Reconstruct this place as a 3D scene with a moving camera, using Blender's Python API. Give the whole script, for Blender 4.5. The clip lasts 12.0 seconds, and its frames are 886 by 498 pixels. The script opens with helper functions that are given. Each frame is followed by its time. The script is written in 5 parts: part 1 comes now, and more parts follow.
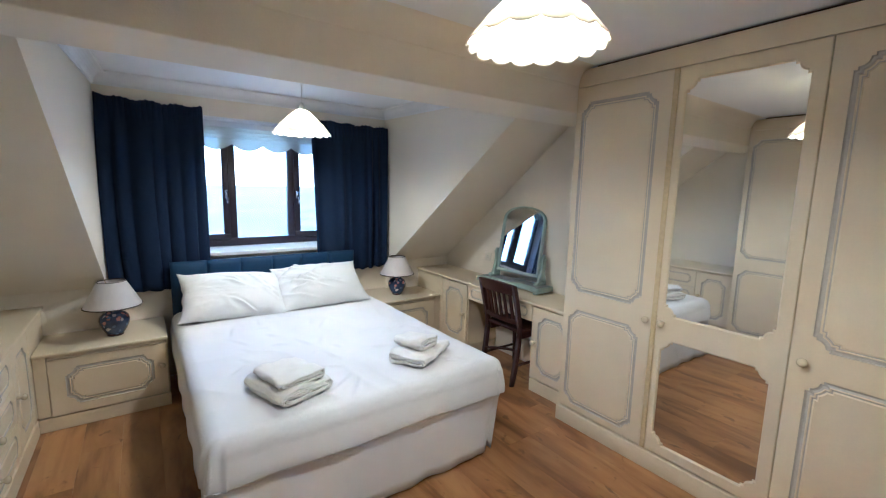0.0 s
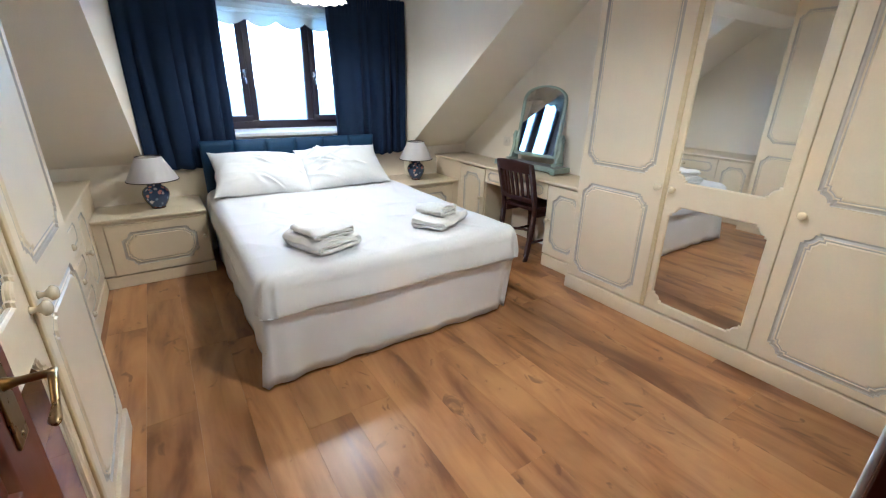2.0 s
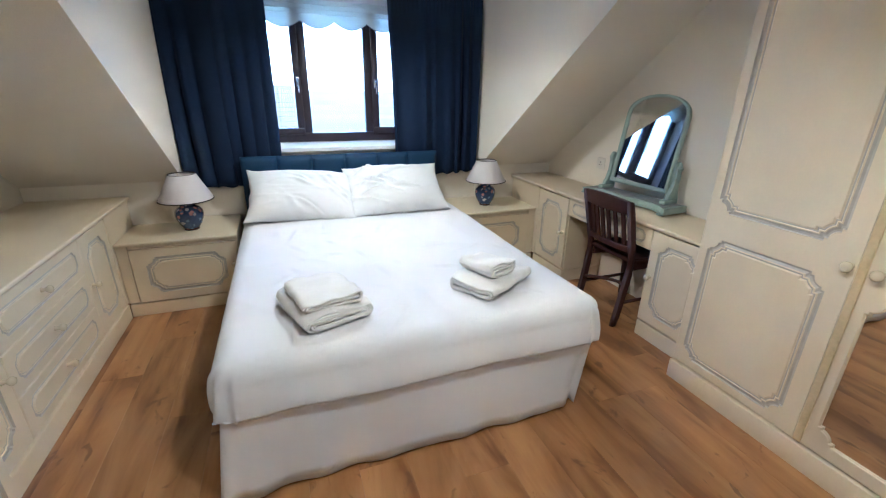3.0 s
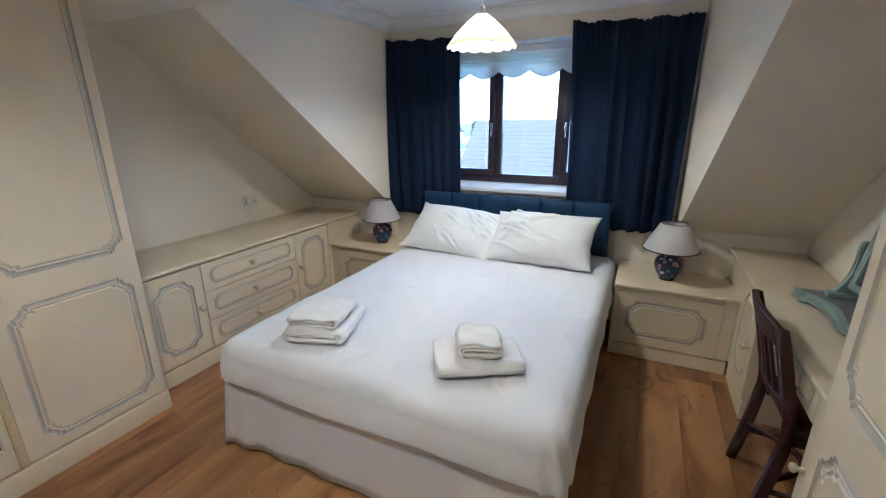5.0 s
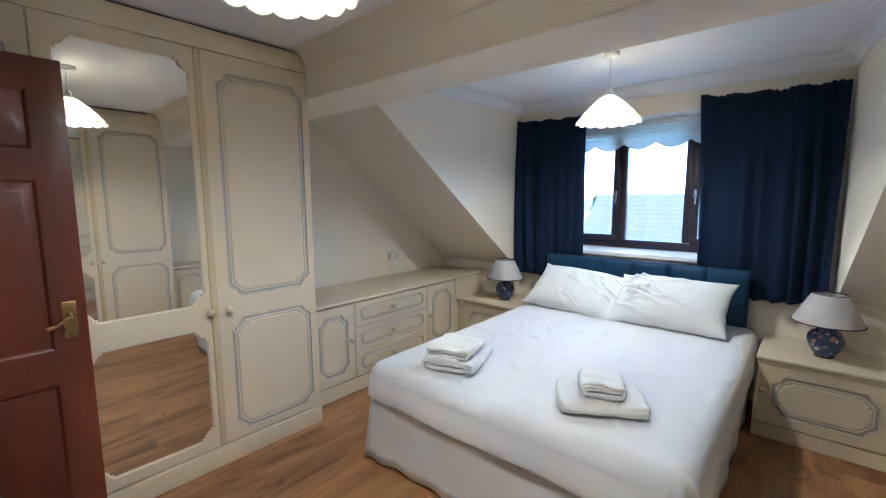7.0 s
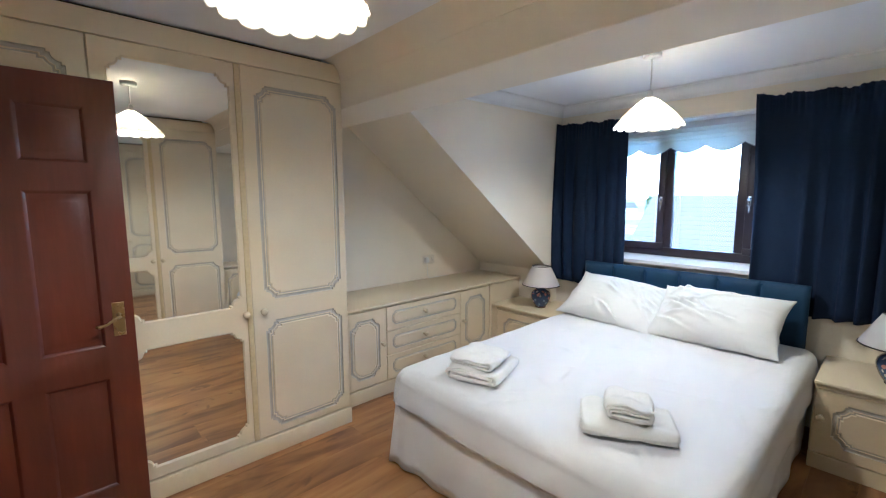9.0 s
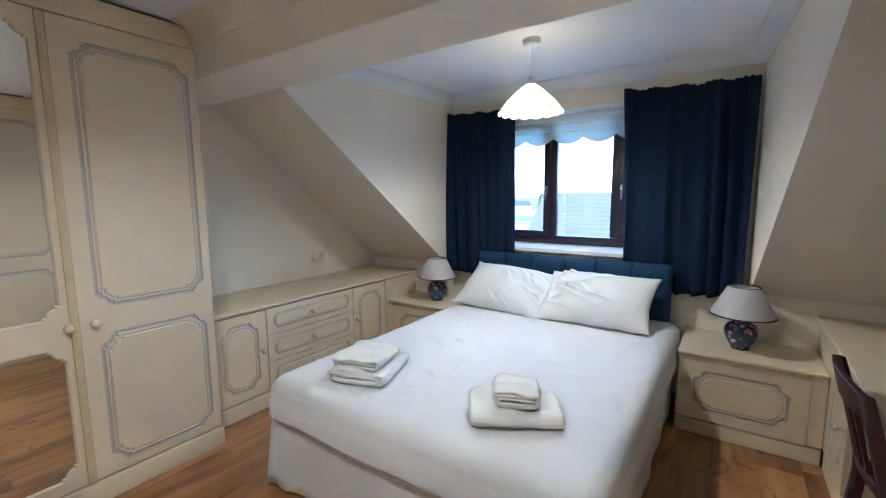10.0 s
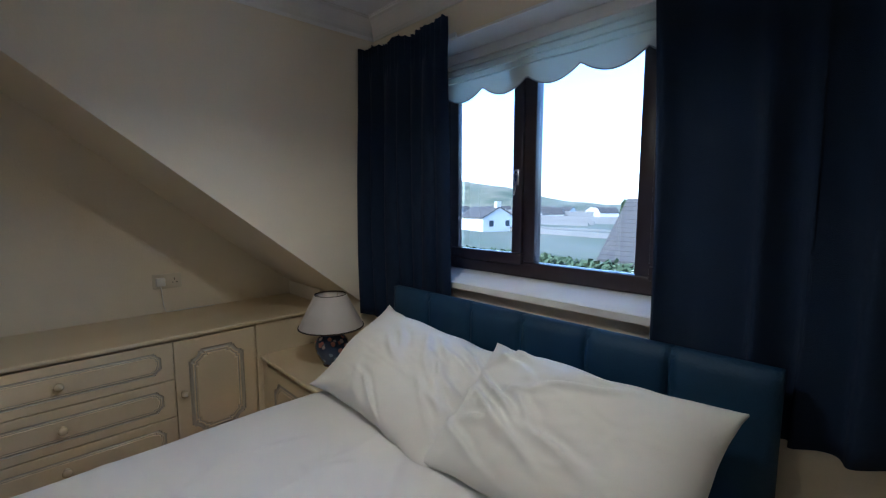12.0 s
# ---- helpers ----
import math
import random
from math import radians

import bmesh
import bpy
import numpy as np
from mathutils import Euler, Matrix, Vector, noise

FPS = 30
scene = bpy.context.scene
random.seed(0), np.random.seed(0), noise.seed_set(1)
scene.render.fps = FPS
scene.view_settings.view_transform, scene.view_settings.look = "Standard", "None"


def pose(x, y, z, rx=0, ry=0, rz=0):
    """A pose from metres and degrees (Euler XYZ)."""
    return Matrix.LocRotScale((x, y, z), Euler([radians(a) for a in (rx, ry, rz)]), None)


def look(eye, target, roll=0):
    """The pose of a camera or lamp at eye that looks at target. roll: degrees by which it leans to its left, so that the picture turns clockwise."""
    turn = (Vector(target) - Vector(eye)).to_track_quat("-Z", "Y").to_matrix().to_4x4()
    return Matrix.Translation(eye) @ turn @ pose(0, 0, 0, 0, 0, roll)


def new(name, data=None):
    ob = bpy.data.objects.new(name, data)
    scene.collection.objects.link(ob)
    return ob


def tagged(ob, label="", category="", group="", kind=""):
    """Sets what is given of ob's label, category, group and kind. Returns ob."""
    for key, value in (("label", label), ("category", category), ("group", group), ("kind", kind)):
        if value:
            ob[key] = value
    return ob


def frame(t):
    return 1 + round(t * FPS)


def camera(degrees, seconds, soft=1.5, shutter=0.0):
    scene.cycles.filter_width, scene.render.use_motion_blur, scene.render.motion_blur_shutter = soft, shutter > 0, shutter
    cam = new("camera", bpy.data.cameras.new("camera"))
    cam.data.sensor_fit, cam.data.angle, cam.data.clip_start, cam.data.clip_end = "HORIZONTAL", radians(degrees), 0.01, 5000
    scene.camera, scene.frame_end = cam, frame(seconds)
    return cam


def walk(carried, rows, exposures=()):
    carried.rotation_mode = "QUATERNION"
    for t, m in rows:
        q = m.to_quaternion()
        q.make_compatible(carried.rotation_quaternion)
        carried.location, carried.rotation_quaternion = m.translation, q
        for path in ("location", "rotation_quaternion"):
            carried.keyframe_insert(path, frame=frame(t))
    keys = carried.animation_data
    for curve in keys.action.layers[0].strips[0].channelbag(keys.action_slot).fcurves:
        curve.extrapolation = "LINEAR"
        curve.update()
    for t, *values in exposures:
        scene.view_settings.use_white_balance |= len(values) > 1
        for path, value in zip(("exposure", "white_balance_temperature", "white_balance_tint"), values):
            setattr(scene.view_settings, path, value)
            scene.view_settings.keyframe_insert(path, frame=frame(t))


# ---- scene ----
cam = camera(92.9, 12.0, soft=1.2)
PATH = [
    (0, (0.359, 0.41, 1.554), (1.512, 2.019, 1.27), 1.3),
    (0.5, (0.318, 0.379, 1.469), (1.421, 2.026, 1.201), 1.3),
    (1, (0.239, 0.242, 1.389), (1.308, 1.888, 1.003), 0.8),
    (1.5, (0.202, 0.179, 1.338), (1.244, 1.775, 0.732), 1.1),
    (2, (0.247, 0.268, 1.362), (1.282, 1.827, 0.656), 1.0),
    (2.5, (0.402, 0.489, 1.406), (1.351, 2.103, 0.704), 1.1),
    (2.7, (0.544, 0.633, 1.406), (1.379, 2.31, 0.704), 1.0),
    (4.3, (1.856, 1.078, 1.479), (1.602, 2.938, 0.79), -0.1),
    (4.5, (1.957, 1.072, 1.468), (1.483, 2.899, 0.809), -0.3),
    (5, (2.159, 1.001, 1.507), (1.338, 2.731, 0.931), -0.4),
    (5.5, (2.256, 0.893, 1.527), (1.314, 2.621, 1.168), -0.5),
    (6, (2.31, 0.825, 1.516), (1.317, 2.544, 1.27), -0.5),
    (6.5, (2.252, 0.798, 1.442), (1.24, 2.503, 1.186), -0.4),
    (7, (2.247, 0.709, 1.447), (0.945, 2.208, 1.207), -0.3),
    (7.2, (2.26, 0.696, 1.431), (0.789, 2.032, 1.206), -0.3),
    (8.8, (2.3, 0.794, 1.491), (0.742, 2.025, 1.249), -0.1),
    (9, (2.31, 0.796, 1.491), (0.851, 2.143, 1.251), -0.1),
    (9.5, (2.332, 0.839, 1.472), (1.035, 2.344, 1.236), -0.2),
    (10, (2.289, 0.985, 1.418), (1.165, 2.621, 1.172), -0.4),
    (10.5, (2.218, 1.402, 1.384), (1.129, 3.063, 1.152), -0.6),
    (11, (2.164, 1.843, 1.387), (1.075, 3.505, 1.156), -0.3),
    (11.5, (2.156, 2.417, 1.377), (1.001, 4.03, 1.128), -0.3),
    (12, (2.095, 2.899, 1.349), (0.679, 4.296, 1.133), 0.0),
]
EXPOSURE = [(0, 4.26, 4260, 10), (1, 4.34, 4260, 10), (2, 4.56, 4320, 10), (2.6, 4.5, 4260, 10), (4.4, 3.87, 4360, 10), (5.5, 3.91, 4310, 10), (6.5, 3.91, 4230, 10), (7.1, 4.11, 4230, 10), (9, 4.25, 4360, 10), (9.9, 4.02, 4260, 10), (10.5, 3.8, 4190, 10), (11, 3.49, 4310, 10), (11.5, 2.99, 4550, 10), (12, 2.64, 4620, 10)]
walk(cam, [(t, look(eye, target, roll)) for t, eye, target, roll in PATH], EXPOSURE)

# ---- light and exposure ----
world = bpy.data.worlds.new("overcast_sky")
scene.world = world
world.use_nodes = True
wn, wl = world.node_tree.nodes, world.node_tree.links
sky = wn.new("ShaderNodeTexSky")
sky.sky_type = 'NISHITA'
sky.sun_disc = False
sky.sun_elevation, sky.sun_rotation = radians(38), radians(200)
sky.air_density, sky.dust_density, sky.ozone_density = 1.0, 1.2, 1.0
wn["Background"].inputs["Strength"].default_value = 0.15
wl.new(sky.outputs["Color"], wn["Background"].inputs["Color"])

sun_data = bpy.data.lights.new("sun", 'SUN')
sun_data.energy, sun_data.angle, sun_data.color = 1.5, radians(15), (1.0, 0.95, 0.88)
sun = new("sun", sun_data)
sun.matrix_world = look((0, -30, 30), (5, 8, 0))

BULB = 2.35
LAMPS = ((1.266, 1.260, 1.976), (1.279, 3.364, 1.926))
for lx, ly, lz in LAMPS:
    bulb_data = bpy.data.lights.new("bulb_light", 'POINT')
    bulb_data.energy, bulb_data.color, bulb_data.shadow_soft_size = BULB, (1.0, 0.80, 0.53), 0.06
    bulb = new("bulb_light", bulb_data)
    bulb.location = (lx, ly, lz + 0.055)


# ---- materials ----
def material(name, base, rough=0.5, metal=0.0, tint=None, scale=6.0, amount=0.5, bump=0.0, bump_scale=60.0,
             stretch=(1, 1, 1), coat=0.0, sheen=0.0, fine=0.15, spec=0.5):
    """A painted, woven or cast surface: broad stains towards tint, fine mottling, and fine relief."""
    m = bpy.data.materials.new(name)
    m.use_nodes = True
    n, l = m.node_tree.nodes, m.node_tree.links
    b = n["Principled BSDF"]
    b.inputs["Roughness"].default_value, b.inputs["Metallic"].default_value = rough, metal
    b.inputs["Coat Weight"].default_value, b.inputs["Sheen Weight"].default_value = coat, sheen
    b.inputs["Specular IOR Level"].default_value = spec
    geo = n.new("ShaderNodeNewGeometry")
    mp = n.new("ShaderNodeMapping")
    mp.inputs["Scale"].default_value = stretch
    l.new(geo.outputs["Position"], mp.inputs["Vector"])
    broad = n.new("ShaderNodeTexNoise")
    broad.inputs["Scale"].default_value, broad.inputs["Detail"].default_value = scale, 5.0
    l.new(mp.outputs["Vector"], broad.inputs["Vector"])
    ramp = n.new("ShaderNodeMapRange")
    ramp.inputs[1].default_value, ramp.inputs[2].default_value = 0.35, 0.7
    ramp.inputs[4].default_value = amount
    l.new(broad.outputs["Fac"], ramp.inputs[0])
    mix = n.new("ShaderNodeMixRGB")
    tint = tint or tuple(c * 0.8 for c in base)
    mix.inputs[1].default_value, mix.inputs[2].default_value = (*base, 1), (*tint, 1)
    l.new(ramp.outputs[0], mix.inputs[0])
    grain = n.new("ShaderNodeTexNoise")
    grain.inputs["Scale"].default_value, grain.inputs["Detail"].default_value = bump_scale, 3.0
    l.new(mp.outputs["Vector"], grain.inputs["Vector"])
    fmap = n.new("ShaderNodeMapRange")
    fmap.inputs[3].default_value, fmap.inputs[4].default_value = 1 - fine, 1 + fine
    l.new(grain.outputs["Fac"], fmap.inputs[0])
    mul = n.new("ShaderNodeVectorMath")
    mul.operation = 'SCALE'
    l.new(mix.outputs[0], mul.inputs[0])
    l.new(fmap.outputs[0], mul.inputs["Scale"])
    l.new(mul.outputs[0], b.inputs["Base Color"])
    rr = n.new("ShaderNodeMapRange")
    rr.inputs[3].default_value, rr.inputs[4].default_value = max(0.02, rough - 0.08), min(1, rough + 0.1)
    l.new(broad.outputs["Fac"], rr.inputs[0])
    l.new(rr.outputs[0], b.inputs["Roughness"])
    if bump:
        bp = n.new("ShaderNodeBump")
        bp.inputs["Strength"].default_value, bp.inputs["Distance"].default_value = bump, 0.004
        l.new(grain.outputs["Fac"], bp.inputs["Height"])
        l.new(bp.outputs["Normal"], b.inputs["Normal"])
    return m


def plank_material():
    """Oak-effect laminate: each plank has its own shade, long grain, dark streaks and knots."""
    m = bpy.data.materials.new("oak_laminate")
    m.use_nodes = True
    n, l = m.node_tree.nodes, m.node_tree.links
    b = n["Principled BSDF"]
    geo, info = n.new("ShaderNodeNewGeometry"), n.new("ShaderNodeObjectInfo")
    shift = n.new("ShaderNodeCombineXYZ")
    times = n.new("ShaderNodeMath")
    times.operation = 'MULTIPLY'
    times.inputs[1].default_value = 37.0
    l.new(info.outputs["Random"], times.inputs[0])
    for i in range(3):
        l.new(times.outputs[0], shift.inputs[i])
    add = n.new("ShaderNodeVectorMath")
    l.new(geo.outputs["Position"], add.inputs[0])
    l.new(shift.outputs[0], add.inputs[1])

    def noise_at(stretch, scale, detail, distort=0.0):
        mp = n.new("ShaderNodeMapping")
        mp.inputs["Scale"].default_value = stretch
        l.new(add.outputs[0], mp.inputs["Vector"])
        t = n.new("ShaderNodeTexNoise")
        t.inputs["Scale"].default_value, t.inputs["Detail"].default_value = scale, detail
        t.inputs["Distortion"].default_value = distort
        l.new(mp.outputs[0], t.inputs["Vector"])
        return t.outputs["Fac"]

    broad = noise_at((1, 0.22, 1), 5.0, 4, 1.2)
    streak = noise_at((1, 0.06, 1), 26, 5, 0.6)
    knot = noise_at((1, 0.6, 1), 8.0, 4, 1.6)
    ramp = n.new("ShaderNodeValToRGB")
    cr = ramp.color_ramp
    cr.elements[0].position, cr.elements[0].color = 0.34, (0.162, 0.067, 0.021, 1)
    cr.elements[1].position, cr.elements[1].color = 0.64, (0.425, 0.226, 0.078, 1)
    mid = cr.elements.new(0.48)
    mid.color = (0.315, 0.149, 0.047, 1)
    mean = n.new("ShaderNodeMath")
    mean.operation = 'MULTIPLY_ADD'
    mean.inputs[1].default_value = 0.84
    l.new(broad, mean.inputs[0])
    s2 = n.new("ShaderNodeMath")
    s2.operation = 'MULTIPLY'
    s2.inputs[1].default_value = 0.16
    l.new(streak, s2.inputs[0])
    l.new(s2.outputs[0], mean.inputs[2])
    l.new(mean.outputs[0], ramp.inputs[0])
    kmap = n.new("ShaderNodeMapRange")
    kmap.inputs[1].default_value, kmap.inputs[2].default_value = 0.625, 0.70
    kmap.inputs[4].default_value = 0.75
    l.new(knot, kmap.inputs[0])
    kmix = n.new("ShaderNodeMixRGB")
    kmix.inputs[2].default_value = (0.13, 0.058, 0.024, 1)
    l.new(kmap.outputs[0], kmix.inputs[0])
    l.new(ramp.outputs[0], kmix.inputs[1])
    shade = n.new("ShaderNodeMapRange")
    shade.inputs[3].default_value, shade.inputs[4].default_value = 0.87, 1.10
    l.new(info.outputs["Random"], shade.inputs[0])
    mul = n.new("ShaderNodeVectorMath")
    mul.operation = 'SCALE'
    l.new(kmix.outputs[0], mul.inputs[0])
    l.new(shade.outputs[0], mul.inputs["Scale"])
    l.new(mul.outputs[0], b.inputs["Base Color"])
    rough = n.new("ShaderNodeMapRange")
    rough.inputs[3].default_value, rough.inputs[4].default_value = 0.26, 0.42
    l.new(streak, rough.inputs[0])
    l.new(rough.outputs[0], b.inputs["Roughness"])
    bp = n.new("ShaderNodeBump")
    bp.inputs["Strength"].default_value, bp.inputs["Distance"].default_value = 0.08, 0.001
    l.new(streak, bp.inputs["Height"])
    l.new(bp.outputs["Normal"], b.inputs["Normal"])
    return m


def glass_material():
    m = bpy.data.materials.new("window_glass")
    m.use_nodes = True
    b = m.node_tree.nodes["Principled BSDF"]
    b.inputs["Transmission Weight"].default_value, b.inputs["Roughness"].default_value = 1.0, 0.0
    b.inputs["IOR"].default_value = 1.45
    return m


def shade_material(name, colour, through_share=0.6):
    """Thin fabric or opal glass that lets a bulb shine through."""
    m = bpy.data.materials.new(name)
    m.use_nodes = True
    n, l = m.node_tree.nodes, m.node_tree.links
    b = n["Principled BSDF"]
    b.inputs["Base Color"].default_value, b.inputs["Roughness"].default_value = (*colour, 1), 0.6
    tr, mx = n.new("ShaderNodeBsdfTranslucent"), n.new("ShaderNodeMixShader")
    tr.inputs["Color"].default_value = (*colour, 1)
    geo, tex, rng = n.new("ShaderNodeNewGeometry"), n.new("ShaderNodeTexNoise"), n.new("ShaderNodeMapRange")
    tex.inputs["Scale"].default_value = 25
    l.new(geo.outputs["Position"], tex.inputs["Vector"])
    rng.inputs[3].default_value, rng.inputs[4].default_value = through_share - 0.08, through_share + 0.08
    l.new(tex.outputs["Fac"], rng.inputs[0])
    l.new(rng.outputs[0], mx.inputs[0])
    l.new(b.outputs[0], mx.inputs[1])
    l.new(tr.outputs[0], mx.inputs[2])
    l.new(mx.outputs[0], n["Material Output"].inputs["Surface"])
    return m


def floral_material():
    """Dark blue glazed china with pale pink and white blossoms."""
    m = material("floral_china", (0.040, 0.066, 0.145), 0.12, coat=0.5, fine=0.1)
    n, l = m.node_tree.nodes, m.node_tree.links
    b = n["Principled BSDF"]
    tc = n.new("ShaderNodeTexCoord")
    vor = n.new("ShaderNodeTexVoronoi")
    vor.inputs["Scale"].default_value = 30
    l.new(tc.outputs["Object"], vor.inputs["Vector"])
    wob = n.new("ShaderNodeTexNoise")
    wob.inputs["Scale"].default_value = 42
    l.new(tc.outputs["Object"], wob.inputs["Vector"])
    sub = n.new("ShaderNodeMath")
    sub.operation = 'MULTIPLY_ADD'
    sub.inputs[1].default_value = 0.62
    l.new(wob.outputs["Fac"], sub.inputs[0])
    l.new(vor.outputs["Distance"], sub.inputs[2])
    th = n.new("ShaderNodeMapRange")
    th.inputs[1].default_value, th.inputs[2].default_value = 0.70, 0.62
    l.new(sub.outputs[0], th.inputs[0])
    hue = n.new("ShaderNodeValToRGB")
    hue.color_ramp.interpolation = 'CONSTANT'
    hue.color_ramp.elements[0].color = (0.50, 0.47, 0.50, 1)
    hue.color_ramp.elements[1].position, hue.color_ramp.elements[1].color = 0.68, (0.46, 0.22, 0.20, 1)
    grn = hue.color_ramp.elements.new(0.42)
    grn.color = (0.13, 0.20, 0.33, 1)
    l.new(vor.outputs["Color"], hue.inputs[0])
    mx = n.new("ShaderNodeMixRGB")
    l.new(th.outputs[0], mx.inputs[0])
    old = b.inputs["Base Color"].links[0].from_socket
    l.new(old, mx.inputs[1])
    l.new(hue.outputs[0], mx.inputs[2])
    l.new(mx.outputs[0], b.inputs["Base Color"])
    return m


M_WALL = material("wall_paint", (0.79, 0.72, 0.585), 0.85, tint=(0.75, 0.67, 0.525), scale=1.6, bump=0.25, bump_scale=140, fine=0.03)
M_CEIL = material("ceiling_paint", (0.84, 0.84, 0.84), 0.9, tint=(0.80, 0.80, 0.79), scale=1.3, bump=0.2, bump_scale=120, fine=0.02)
M_COVE = material("cove_paint", (0.80, 0.79, 0.765), 0.7, scale=4, amount=0.25, fine=0.02)
M_CREAM = material("cream_lacquer", (0.715, 0.615, 0.425), 0.36, tint=(0.655, 0.545, 0.355), scale=2.2, amount=0.6, bump=0.05, bump_scale=90, fine=0.03)
# cream lacquer darkened and greyed: shade in the routed grooves, put into colour
M_GROOVE_SHADE = material("groove_shade_grey", (0.50, 0.455, 0.365), 0.5, tint=(0.43, 0.40, 0.345), scale=9, amount=0.7, fine=0.08)
M_EDGE = material("yellow_lacquer", (0.60, 0.48, 0.26), 0.4, tint=(0.54, 0.41, 0.20), scale=12)
# near-black colour painted where gaps and holes would only be in shade
M_GAP_SHADE = material("dark_gap_shade", (0.03, 0.02, 0.014), 0.8)
M_KNOB = material("ivory_knob", (0.70, 0.60, 0.40), 0.22, coat=0.3, fine=0.03)
M_FLOOR = plank_material()
M_UNDER = material("floor_underlay", (0.07, 0.035, 0.016), 0.8)
M_SHEET = material("white_cotton", (0.73, 0.73, 0.74), 0.9, tint=(0.685, 0.68, 0.68), scale=3, amount=0.4, bump=0.25, bump_scale=420, sheen=0.15, fine=0.03)
M_PILLOW = material("pillow_cotton", (0.755, 0.755, 0.75), 0.9, tint=(0.71, 0.705, 0.69), scale=4, amount=0.5, bump=0.25, bump_scale=420, sheen=0.15, fine=0.03)
M_TOWEL = material("towel_terry", (0.80, 0.785, 0.75), 1.0, tint=(0.73, 0.71, 0.67), scale=20, bump=0.4, bump_scale=500, sheen=0.4, fine=0.05)
M_NAVY = material("navy_curtain", (0.008, 0.016, 0.040), 0.85, tint=(0.011, 0.022, 0.053), scale=5, bump=0.4, bump_scale=380, sheen=0.0, fine=0.2, spec=0.2)
M_LEATHER = material("blue_leatherette", (0.009, 0.034, 0.082), 0.58, tint=(0.014, 0.048, 0.108), scale=5, bump=0.35, bump_scale=260, fine=0.12, spec=0.3)
M_MAHOG = material("mahogany_gloss", (0.130, 0.024, 0.010), 0.3, tint=(0.075, 0.014, 0.007), scale=7, amount=0.8, bump=0.06, bump_scale=50, stretch=(1, 1, 0.12), coat=0.35, fine=0.2)
M_CHAIR = material("dark_stained_wood", (0.050, 0.015, 0.009), 0.46, tint=(0.024, 0.008, 0.006), scale=9, amount=0.8, bump=0.08, bump_scale=60, stretch=(1, 1, 0.15), fine=0.25, spec=0.35)
M_FRAME = material("brown_window_frame", (0.030, 0.021, 0.029), 0.35, tint=(0.020, 0.014, 0.020), scale=9, fine=0.15)
M_SILL = material("white_sill", (0.84, 0.84, 0.83), 0.6, scale=5, amount=0.3, fine=0.03)
M_BLIND = shade_material("blind_fabric", (0.84, 0.87, 0.82), 0.44)
M_BRAID = material("blind_braid", (0.40, 0.40, 0.42), 0.9, scale=20, fine=0.1)
M_SAGE = material("sage_paint", (0.36, 0.44, 0.375), 0.5, tint=(0.25, 0.31, 0.265), scale=14, amount=0.8, bump=0.2, bump_scale=70, fine=0.1)
M_TRAY = material("worn_tray_top", (0.25, 0.255, 0.245), 0.45, tint=(0.19, 0.19, 0.18), scale=10, fine=0.1)
M_BRASS = material("aged_brass", (0.40, 0.29, 0.13), 0.28, 1.0, tint=(0.40, 0.27, 0.10), scale=40, fine=0.1)
M_CHROME = material("satin_steel", (0.62, 0.62, 0.63), 0.25, 1.0, fine=0.05)
M_WHITEPL = material("white_plastic", (0.78, 0.77, 0.74), 0.3, fine=0.02)
M_SOCKET = material("cream_plastic", (0.74, 0.68, 0.56), 0.35, fine=0.02)
M_CHINA = floral_material()
M_LSHADE = shade_material("lamp_linen", (0.72, 0.68, 0.66), 0.25)
M_TRIM = material("brown_braid", (0.045, 0.03, 0.03), 0.8)
M_GLOBE = shade_material("opal_pleated_shade", (0.82, 0.76, 0.63), 0.33)
M_MIRROR = material("silvered_mirror", (0.86, 0.87, 0.86), 0.02, 1.0, fine=0.0, amount=0.05)
M_MIRROR.node_tree.nodes["Principled BSDF"].inputs["Roughness"].links and M_MIRROR.node_tree.links.remove(M_MIRROR.node_tree.nodes["Principled BSDF"].inputs["Roughness"].links[0])
M_GLASS = glass_material()
M_LANDING = material("landing_paint", (0.45, 0.40, 0.33), 0.9, scale=2)
M_GRASS = material("rough_grass", (0.055, 0.065, 0.022), 0.9, tint=(0.13, 0.12, 0.08), scale=0.05, amount=0.9, bump_scale=0.3, fine=0.3)
M_HILL = material("hill_fields", (0.050, 0.062, 0.026), 0.95, tint=(0.16, 0.145, 0.09), scale=0.03, amount=1.0, bump_scale=0.15, fine=0.35)
M_RENDER = material("white_render", (0.50, 0.49, 0.46), 0.8, scale=0.5, fine=0.05)
M_SLATE = material("slate_roof", (0.050, 0.045, 0.036), 0.85, tint=(0.066, 0.060, 0.049), scale=1.5, bump=0.4, bump_scale=5, fine=0.25)
M_TARMAC = material("pale_tarmac", (0.11, 0.105, 0.095), 0.9, scale=0.3, fine=0.2)
M_CONCRETE = material("pale_concrete", (0.40, 0.385, 0.35), 0.9, tint=(0.33, 0.315, 0.29), scale=0.4, fine=0.1)
M_STONE = material("field_stone", (0.13, 0.125, 0.11), 0.9, tint=(0.20, 0.19, 0.17), scale=0.1, fine=0.2)
M_DARKGLASS = material("dark_window", (0.04, 0.05, 0.06), 0.1)
M_HEDGE = material("hedge_leaves", (0.035, 0.055, 0.018), 0.8, tint=(0.06, 0.08, 0.03), scale=1.5, fine=0.5, bump_scale=8)


# ---- building helpers ----
def thing(name, at, label, category, group=""):
    e = new(name)
    e.location = at
    e.empty_display_size = 0.1
    return tagged(e, label, category, group)


